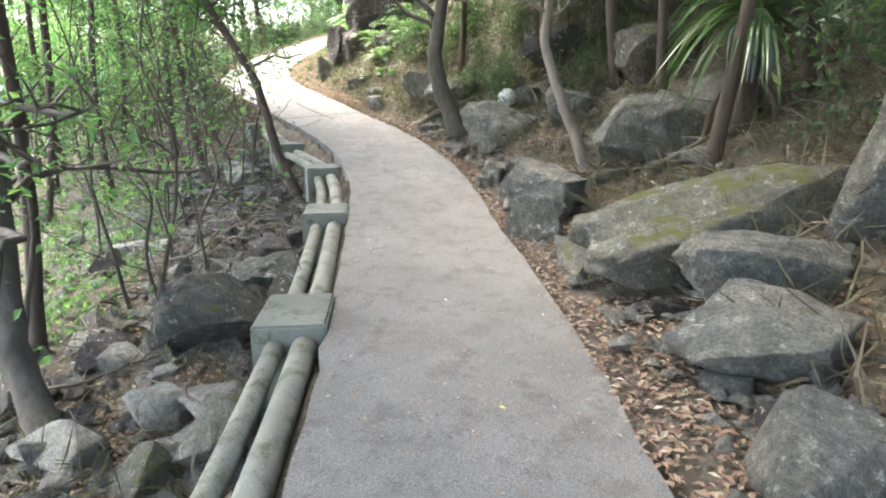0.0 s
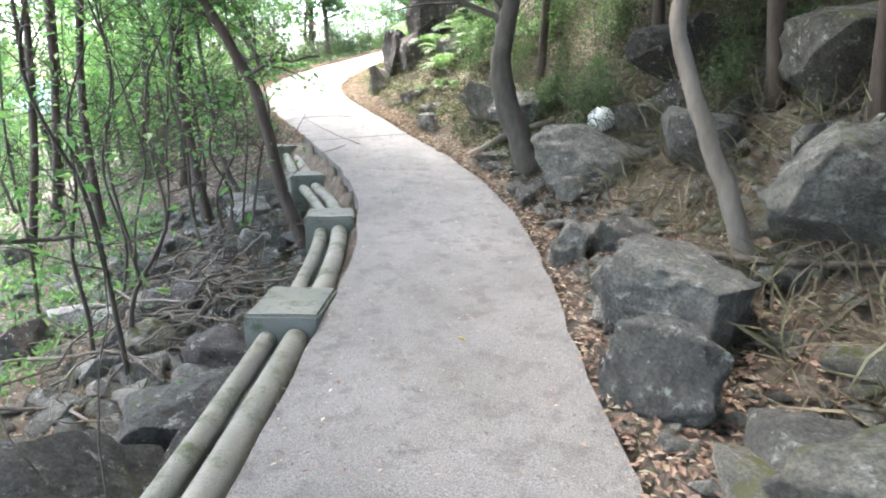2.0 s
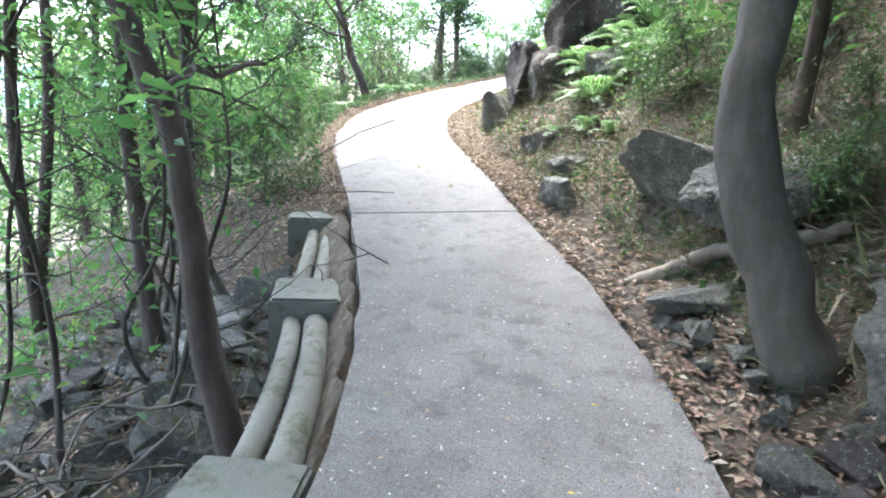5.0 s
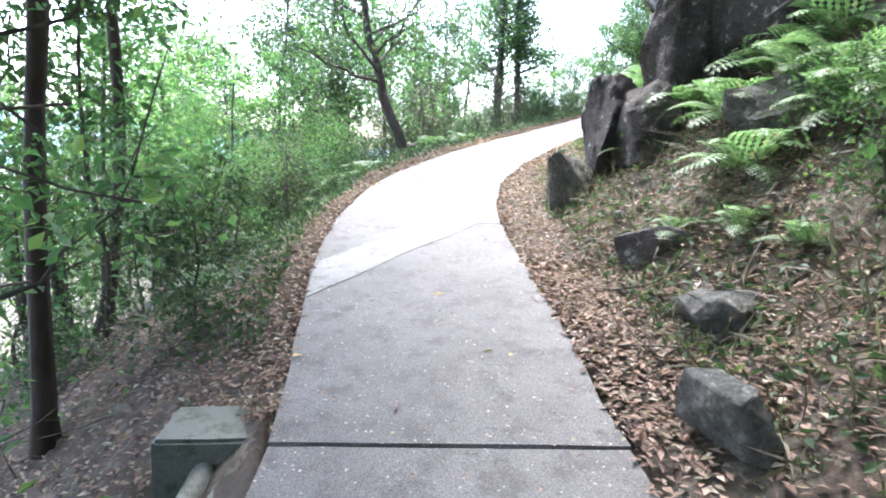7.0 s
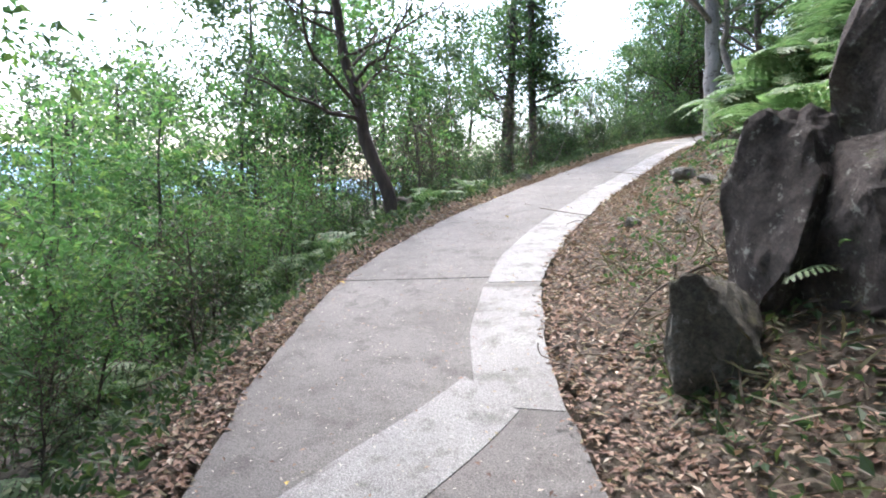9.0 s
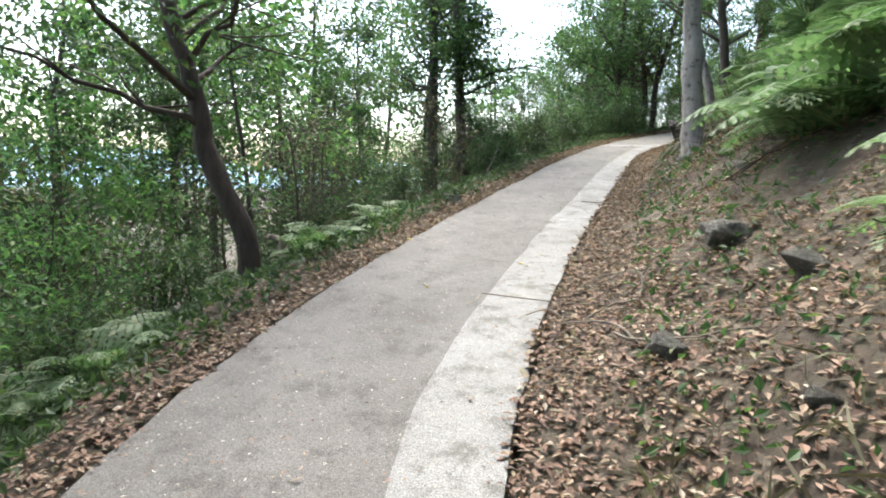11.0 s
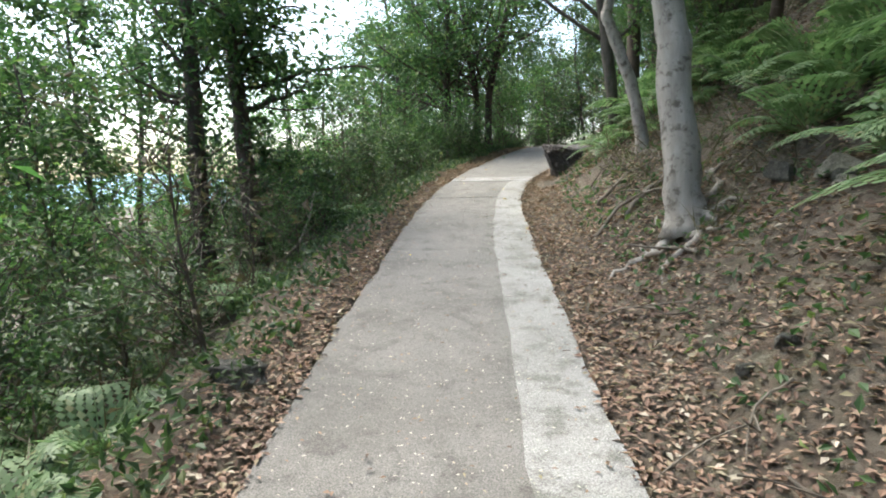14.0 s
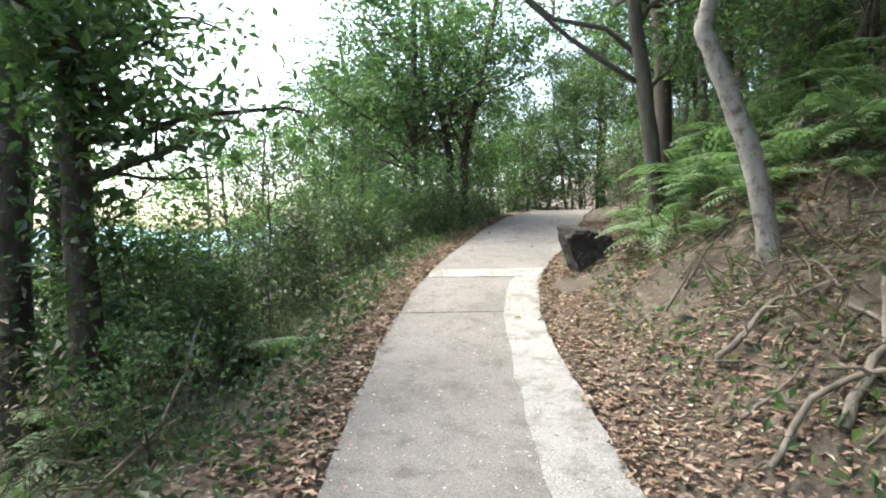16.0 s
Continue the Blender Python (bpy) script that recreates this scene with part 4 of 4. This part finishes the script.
# ---- ferns and strap-leaved plant ----
def frond(g, L, az, rise):
    n = 15
    t = np.linspace(0, 1, n)
    out = L * t * math.cos(rise)
    z = L * (math.sin(rise) * t - 0.55 * t ** 2.2)
    base = np.stack([out * math.cos(az), out * math.sin(az), z], 1)
    side = np.array([-math.sin(az), math.cos(az), 0])
    tan = np.gradient(base, axis=0)
    tan /= np.linalg.norm(tan, axis=1)[:, None]
    V, F = [], []
    for i in range(2, n):
        w = L * 0.24 * math.sin(math.pi * (0.12 + 0.86 * t[i])) ** 0.8 + 0.01
        for s in (-1, 1):
            d = side * s * 0.92 + tan[i] * 0.4 + np.array([0, 0, -0.18])
            d /= np.linalg.norm(d)
            m = 4
            for q in range(m):
                a, b = base[i] + d * w * q / m, base[i] + d * w * (q + 1) / m
                hw = L * 0.037 * (1 - 0.6 * q / m)
                k = len(V)
                c = (a + b) / 2
                V += [a, c + tan[i] * hw + d * hw * 0.4, b, c - tan[i] * hw]
                F.append((k, k + 1, k + 2, k + 3))
    return np.array(V), np.array(F), base


def fern(seed, L, count, label):
    g = np.random.default_rng(seed)
    root = empty("fern")
    for k in range(count):
        V, F, base = frond(g, L * g.uniform(0.7, 1.15), 2 * math.pi * k / count + g.uniform(-0.3, 0.3), g.uniform(0.5, 1.25))
        part("frond", mesh_of("frond", *join([(V, F), tube(base[::2], [0.006, 0.002], 4)]), M_FERN), root)
    return tagged(root, label, "fern", "bank ferns")


FERNS = [fern(300, 1.0, 15, "large arching green fern on the bank"), fern(301, 0.8, 13, "spreading green fern on the bank"), fern(302, 0.45, 9, "small green fern among dead leaves")]
plant(FERNS, (3, 2, 0), 44, beside(19.0, 22.1, 1.6, 3.6, 1), 0.95, 1.4, 0.24)
plant(FERNS, (2, 2, 1), 10, beside(17.2, 19.6, 1.7, 3.4, 1), 0.8, 1.1, 0.3)
plant(FERNS, (2, 2, 1), 70, beside(22.6, 30, 1.5, 5.2, 1), 0.7, 1.15, 0.3)
plant(FERNS, (1, 2, 3), 26, beside(16, 30, 1.2, 3.0, -1), 0.6, 0.9, 0.4)
plant(FERNS, (0, 2, 1), 7, beside(15.8, 17.4, 1.5, 2.6, 1), 0.8, 1.1, 0.3)
plant(FERNS, (1, 3, 2), 34, beside(24.6, 30, 1.1, 2.6, 1), 0.6, 0.95, 0.3)
plant(FERNS, (1, 3, 0), 9, beside(14.0, 15.6, 1.55, 2.7, 1), 0.75, 1.0, 0.3)
plant(FERNS, (0, 1, 2), 12, beside(12.5, 18, 1.0, 3.0, 1), 0.7, 1.1, 0.4)
for p_ in FERNS:
    p_.location = (-1.8, 19.0 + rng.uniform(0, 3), 0)
    p_.location.z = float(ground_z(p_.location.x, p_.location.y)) - 0.05


def ribbon_leaf(line, w, a):
    """A folded strip along a line, widest in its middle."""
    s = np.array([-math.sin(a), math.cos(a), 0])
    o = np.array([math.cos(a), math.sin(a), 0]) * 0.008
    V, F = [], []
    for i, c in enumerate(line):
        h = w * (1.05 - (i / (len(line) - 1)) ** 2)
        V += [c - s * h, c + o, c + s * h]
    for i in range(len(line) - 1):
        for q in range(2):
            k = 3 * i + q
            F.append((k, k + 1, k + 4, k + 3))
    return V, F


def strap_plant(x, y, trunk_h, seed):
    g = np.random.default_rng(seed)
    root = empty("screw_pine", G(x, y))
    part("trunk", mesh_of("trunk", *tube(curve_pts([(0, 0, 0), (0.05, 0.08, trunk_h * 0.5), (0.08, 0.15, trunk_h)], 8, g, 0.01), [0.12, 0.09], 10, 0.06, g), M_BARK, True), root)
    for _ in range(5):
        a = g.uniform(0, 6.28)
        part("prop_root", mesh_of("prop_root", *tube(curve_pts([(0.05, 0.08, trunk_h * 0.55), (0.25 * math.cos(a), 0.25 * math.sin(a), trunk_h * 0.3), (0.35 * math.cos(a), 0.35 * math.sin(a), -0.15)], 8), [0.03, 0.025], 6), M_BARK, True), root)
    V, F = [], []
    for k in range(80):
        az, rise, L = g.uniform(0, 6.28), g.uniform(-0.25, 1.5), g.uniform(0.75, 1.25)
        t = np.linspace(0, 1, 8)
        out = L * t * math.cos(rise)
        z = L * (math.sin(rise) * t - 0.75 * t ** 2.4)
        s = np.array([-math.sin(az), math.cos(az), 0])
        k0 = len(V)
        for i in range(8):
            c = np.array([0.08 + out[i] * math.cos(az), 0.15 + out[i] * math.sin(az), trunk_h + z[i]])
            w = 0.03 * (1 - t[i] ** 3) + 0.002
            V += [c - s * w + [0, 0, 0.012], c, c + s * w + [0, 0, 0.012]]
        for i in range(7):
            for q in range(2):
                a = k0 + 3 * i + q
                F.append((a, a + 1, a + 4, a + 3))
    for _ in range(14):
        a, L = g.uniform(0, 6.28), g.uniform(0.4, 0.8)
        out = np.array([math.cos(a), math.sin(a), 0])
        line = [np.array([0.08, 0.15, trunk_h - 0.05]) + out * o + np.array([0, 0, -d * L]) for o, d in ((0.06, 0), (0.17, 0.12), (0.2, 0.5), (0.19, 1.0))]
        part("dead_leaf", mesh_of("dead_leaf", *ribbon_leaf(curve_pts(line, 8), 0.022, a), M_DEADLEAF), root, "withered blue-grey hanging leaf")
    part("strap_leaves", mesh_of("strap_leaves", V, F, M_STRAP), root, "long drooping green strap leaves")
    tagged(root, "strap-leaved plant on a short trunk above the boulders", "plant")


strap_plant(2.85, 5.75, 1.12, 400)


# ---- roots, fallen branches ----
def stick(name, pts, r0, r1, seed, label, mat=M_ROOT, category="branch", forks=2):
    g = np.random.default_rng(seed)
    P = [(x, y, float(ground_z(x, y)) + dz) for x, y, dz in pts]
    line = curve_pts(P, 12, g, r0 * 0.35)
    wood = [tube(line, [r0, r1], 7, 0.06, g)]
    for _ in range(forks):
        i = g.integers(3, 10)
        e = line[i] + np.array([g.normal(0, 0.25), g.normal(0, 0.25), g.uniform(-0.02, 0.12)])
        wood.append(tube(curve_pts([line[i], (line[i] + e) / 2 + g.normal(0, 0.03, 3), e], 5), [r1 * 1.2, 0.004], 5))
    ob = new(name, mesh_of(name, *join(wood), mat, True))
    return tagged(ob, label, category, "fallen branches")


stick("log", [(-0.85, 10.55, 0.06), (-0.3, 10.7, 0.06), (0.5, 10.6, 0.08)], 0.06, 0.045, 1, "pale fallen log lying beside the path", M_ROOT, "log", 0)
stick("branch", [(-3.74, 24.54, 0.05), (-3.6, 24.5, 0.1), (-3.45, 24.55, 0.06), (-3.2, 24.4, 0.03)], 0.02, 0.009, 2, "bleached root lying on leaf litter")
stick("branch", [(-3.72, 23.65, 0.03), (-3.55, 23.75, 0.08), (-3.35, 23.9, 0.06), (-3.1, 24.2, 0.05)], 0.026, 0.012, 3, "bleached root lying on leaf litter")
stick("branch", [(-3.95, 23.75, 0.03), (-3.7, 23.8, 0.1), (-3.45, 23.65, 0.06), (-3.3, 23.3, 0.0)], 0.017, 0.008, 4, "twisted tree root on the bank")
stick("branch", [(-3.8, 23.0, 0.03), (-3.62, 22.8, 0.06), (-3.6, 22.5, 0.04)], 0.022, 0.01, 5, "twisted tree root on the bank")
stick("branch", [(-7.05, 19.3, 0.0), (-7.3, 19.6, 0.3), (-7.84, 20.05, 0.5)], 0.045, 0.02, 6, "dead pale branch leaning from the tree's foot")
stick("branch", [(-7.0, 24.6, 0.1), (-6.75, 24.9, 0.25), (-6.7, 25.4, 0.6)], 0.018, 0.008, 7, "bare bent branch in the undergrowth", forks=0)
stick("branch", [(0.9, 6.9, 0.2), (1.6, 6.3, 0.1), (2.1, 5.9, 0.12), (2.6, 5.8, 0.1)], 0.03, 0.02, 8, "twisted surface root across the bank", M_TWIG)
g_ = np.random.default_rng(9)
for k in range(26):
    y = g_.uniform(1.8, 10.5)
    x = float(left_x(y)) - g_.uniform(0.6, 3.2)
    a, L = g_.uniform(0, 6.28), g_.uniform(0.4, 1.2)
    stick("branch", [(x, y, 0.08), (x + L * 0.5 * math.cos(a), y + L * 0.5 * math.sin(a), 0.22), (x + L * math.cos(a + 0.4), y + L * math.sin(a + 0.4), 0.12)], g_.uniform(0.008, 0.02), 0.004, 500 + k, "dry dead branch lying among the stones", M_TWIG if k % 3 else M_ROOT)
for k in range(60):
    y = g_.uniform(12, 30)
    x = float(right_x(y)) + g_.uniform(0.3, 2.2)
    a, L = g_.uniform(0, 6.28), g_.uniform(0.3, 0.8)
    stick("branch", [(x, y, 0.03), (x + L * 0.5 * math.cos(a), y + L * 0.5 * math.sin(a), 0.07), (x + L * math.cos(a + 0.4), y + L * math.sin(a + 0.4), 0.04)], g_.uniform(0.005, 0.012), 0.003, 540 + k, "dry twig lying on the leafy bank", M_TWIG if k % 2 else M_ROOT, "twig")


def brush_pile(x, y, w, d, count, seed):
    """A tangled heap of bleached dead sticks."""
    g = np.random.default_rng(seed)
    root = empty("brush_pile", (x, y, float(ground_z(x, y))))
    for k in range(count):
        px, py = g.normal(0, w), g.normal(0, d)
        z = float(ground_z(x + px, y + py) - ground_z(x, y)) + 0.05 + abs(g.normal(0, 0.13))
        a, L, r = g.uniform(0, 6.28), g.uniform(0.35, 1.0), g.uniform(0.007, 0.017)
        dx, dy = math.cos(a) * L / 2, math.sin(a) * L / 2
        bow = g.normal(0, 0.12, 2)
        line = curve_pts([(px - dx, py - dy, z + g.normal(0, 0.06)), (px + bow[0], py + bow[1], z + 0.07), (px + dx, py + dy, z + g.normal(0, 0.07))], 8, g, 0.012)
        wood = [tube(line, [r, r * 0.4], 5)]
        for _ in range(2):
            i = g.integers(2, 7)
            e = line[i] + g.normal(0, 0.13, 3)
            wood.append(tube([line[i], (line[i] + e) / 2 + g.normal(0, 0.02, 3), e], [r * 0.5, 0.003], 4))
        part("stick", mesh_of("stick", *join(wood), M_ROOT if k % 4 else M_TWIG, True), root)
    return tagged(root, "tangled heap of bleached dead sticks on the gully stones", "brush pile")


brush_pile(-2.75, 7.6, 0.45, 0.6, 75, 41)


# thin bare saplings in the gully
def sapling(x, y, h, seed):
    g = np.random.default_rng(seed)
    stem = [(0, 0, 0)]
    for k in range(1, 6):
        stem.append((stem[-1][0] + g.normal(0, 0.14), stem[-1][1] + g.normal(0, 0.14), h * k / 5))
    make_tree("sapling", G(x, y), stem, g.uniform(0.014, 0.028), 0.006, seed, "thin bare sapling with a few bright leaves", M_TWIG, M_LIMELEAF, 70, 0.08, "sapling", "gully saplings", limbs=8, start=0.25, reach=0.9, sub=3, rise=0.5, spread=0.3)


for k in range(27):
    y = g_.uniform(2.6, 11.5)
    sapling(float(left_x(y)) - g_.uniform(1.1, 5.0), y, g_.uniform(2.2, 4.2), 600 + k)


# ---- leaf litter and small ground plants ----
def litter(count, region, size, seed, name, label, mat, lift=0.012, flat=0.75, aspect=0.5, patchy=False):
    g = np.random.default_rng(seed)
    x, y = region(g, count)
    if patchy:
        bare = np.sin(2.3 * x + 1.1 * y) + np.sin(3.7 * y - 1.9 * x + 1) + 0.7 * np.sin(6.1 * x + 5.3 * y)
        keep = (bare + g.normal(0, 0.45, count) < 1.25) | (x - right_x(y) < 0.35 + 0.2 * np.sin(2.7 * y))
        x, y = x[keep], y[keep]
        count = len(x)
    z = ground_z(x, y)
    on = (x > left_x(y)) & (x < right_x(y))
    z = np.where(on, level(y) + 0.008, z) + lift + np.abs(g.normal(0, 0.012, count))
    ob = new(name, mesh_of(name, *leaf_quads(np.stack([x, y, z], 1), size, g, aspect, flat), mat))
    tagged(ob, label, "leaf litter", kind="stuff")


def strip(y0, y1, d0, sd, side):
    def region(g, n):
        y = g.uniform(y0, y1, n)
        d = d0 + np.abs(g.normal(0, sd, n))
        return (right_x(y) + d, y) if side > 0 else (left_x(y) - d, y)
    return region


litter(30000, strip(-1, 14, 0.0, 1.5, 1), 0.05, 1, "bank_litter", "brown fallen leaves over the bank", M_LITTER, patchy=True)
litter(75000, strip(12, 32, 0.0, 1.8, 1), 0.045, 2, "verge_litter", "thick reddish brown fallen leaves along the path", M_LITTER, patchy=True)
litter(24000, strip(-1, 13, 0.35, 1.6, -1), 0.055, 3, "gully_litter", "fallen leaves between the gully stones", M_LITTER)
litter(17000, strip(11.5, 34, 0.0, 0.33, -1), 0.045, 4, "shoulder_litter", "red-brown fallen leaves on the path's shoulder", M_LITTER)


def on_path(g, n):
    y = g.uniform(1, 34, n)
    f = g.beta(0.6, 0.6, n)
    return left_x(y) * (1 - f) + right_x(y) * f, y


litter(3600, on_path, 0.026, 5, "path_leaves", "scattered dry leaves and flecks on the concrete path", M_LITTER, 0.004, 0.9)
litter(4500, lambda g, n: (lambda y, f: (left_x(y) * (1 - f) + right_x(y) * f, y))(g.uniform(8, 30, n), g.random(n)), 0.017, 16, "path_flecks", "pale dry flecks strewn over the concrete path", M_FLECK, 0.003, 0.95)
litter(30, on_path, 0.06, 15, "yellow_leaves", "few bright yellow leaves fallen on the path", M_YELLOW, 0.006, 0.9)
litter(4500, strip(9.5, 15.5, 0.5, 1.5, 1), 0.06, 6, "bank_weeds", "low green weeds on the steep bank", M_DARKLEAF, 0.05, 0.1)
litter(14000, strip(12, 34, 0.22, 1.1, -1), 0.065, 7, "slope_weeds", "low green weeds on the falling slope", M_DARKLEAF, 0.08, 0.1)
litter(5000, strip(16, 32, 0.5, 1.3, 1), 0.06, 8, "verge_weeds", "scattered green weeds among dead leaves", M_LEAF, 0.04, 0.1)
litter(8000, strip(-1, 13, 2.5, 2.5, -1), 0.08, 9, "gully_weeds", "low green plants beyond the gully", M_LIMELEAF, 0.12, 0.0)
litter(5500, strip(9, 17, 0.5, 1.5, 1), 0.22, 10, "bank_dry_stems", "dry stems and dead grass on the bank", M_DRYGRASS, 0.03, 0.1, 0.05)
litter(3500, strip(20, 34, 0.9, 1.5, -1), 0.34, 11, "slope_dry_stems", "dry stems on the slope", M_DRYGRASS, 0.06, 0.0, 0.04)
litter(11000, strip(1, 11, 0.8, 2.4, 1), 0.4, 12, "hill_dry_stems", "thin dry stems on the shaded bank", M_DRYGRASS, 0.05, 0.0, 0.035)
litter(5000, strip(1, 11, 0.6, 1.8, -1), 0.3, 13, "gully_twigs", "fine dry twigs over the gully stones", M_DRYGRASS, 0.05, 0.2, 0.035)

litter(5500, strip(22.5, 31, 0.9, 1.2, 1), 0.26, 14, "late_bank_dry_stems", "tangled dry stems on the bank below the ferns", M_DRYGRASS, 0.04, 0.1, 0.045)


# ---- low growth at the path's drop and on the shaded bank ----
plant(FERNS, (0, 2, 3), 30, beside(13, 26, 0.7, 1.9, -1), 0.7, 1.0, 0.3)
plant(SHRUBS, (1, 4, 0, 2, 1), 20, beside(8.5, 13, 1.3, 3.6, 1), 0.4, 0.8, 0.35)
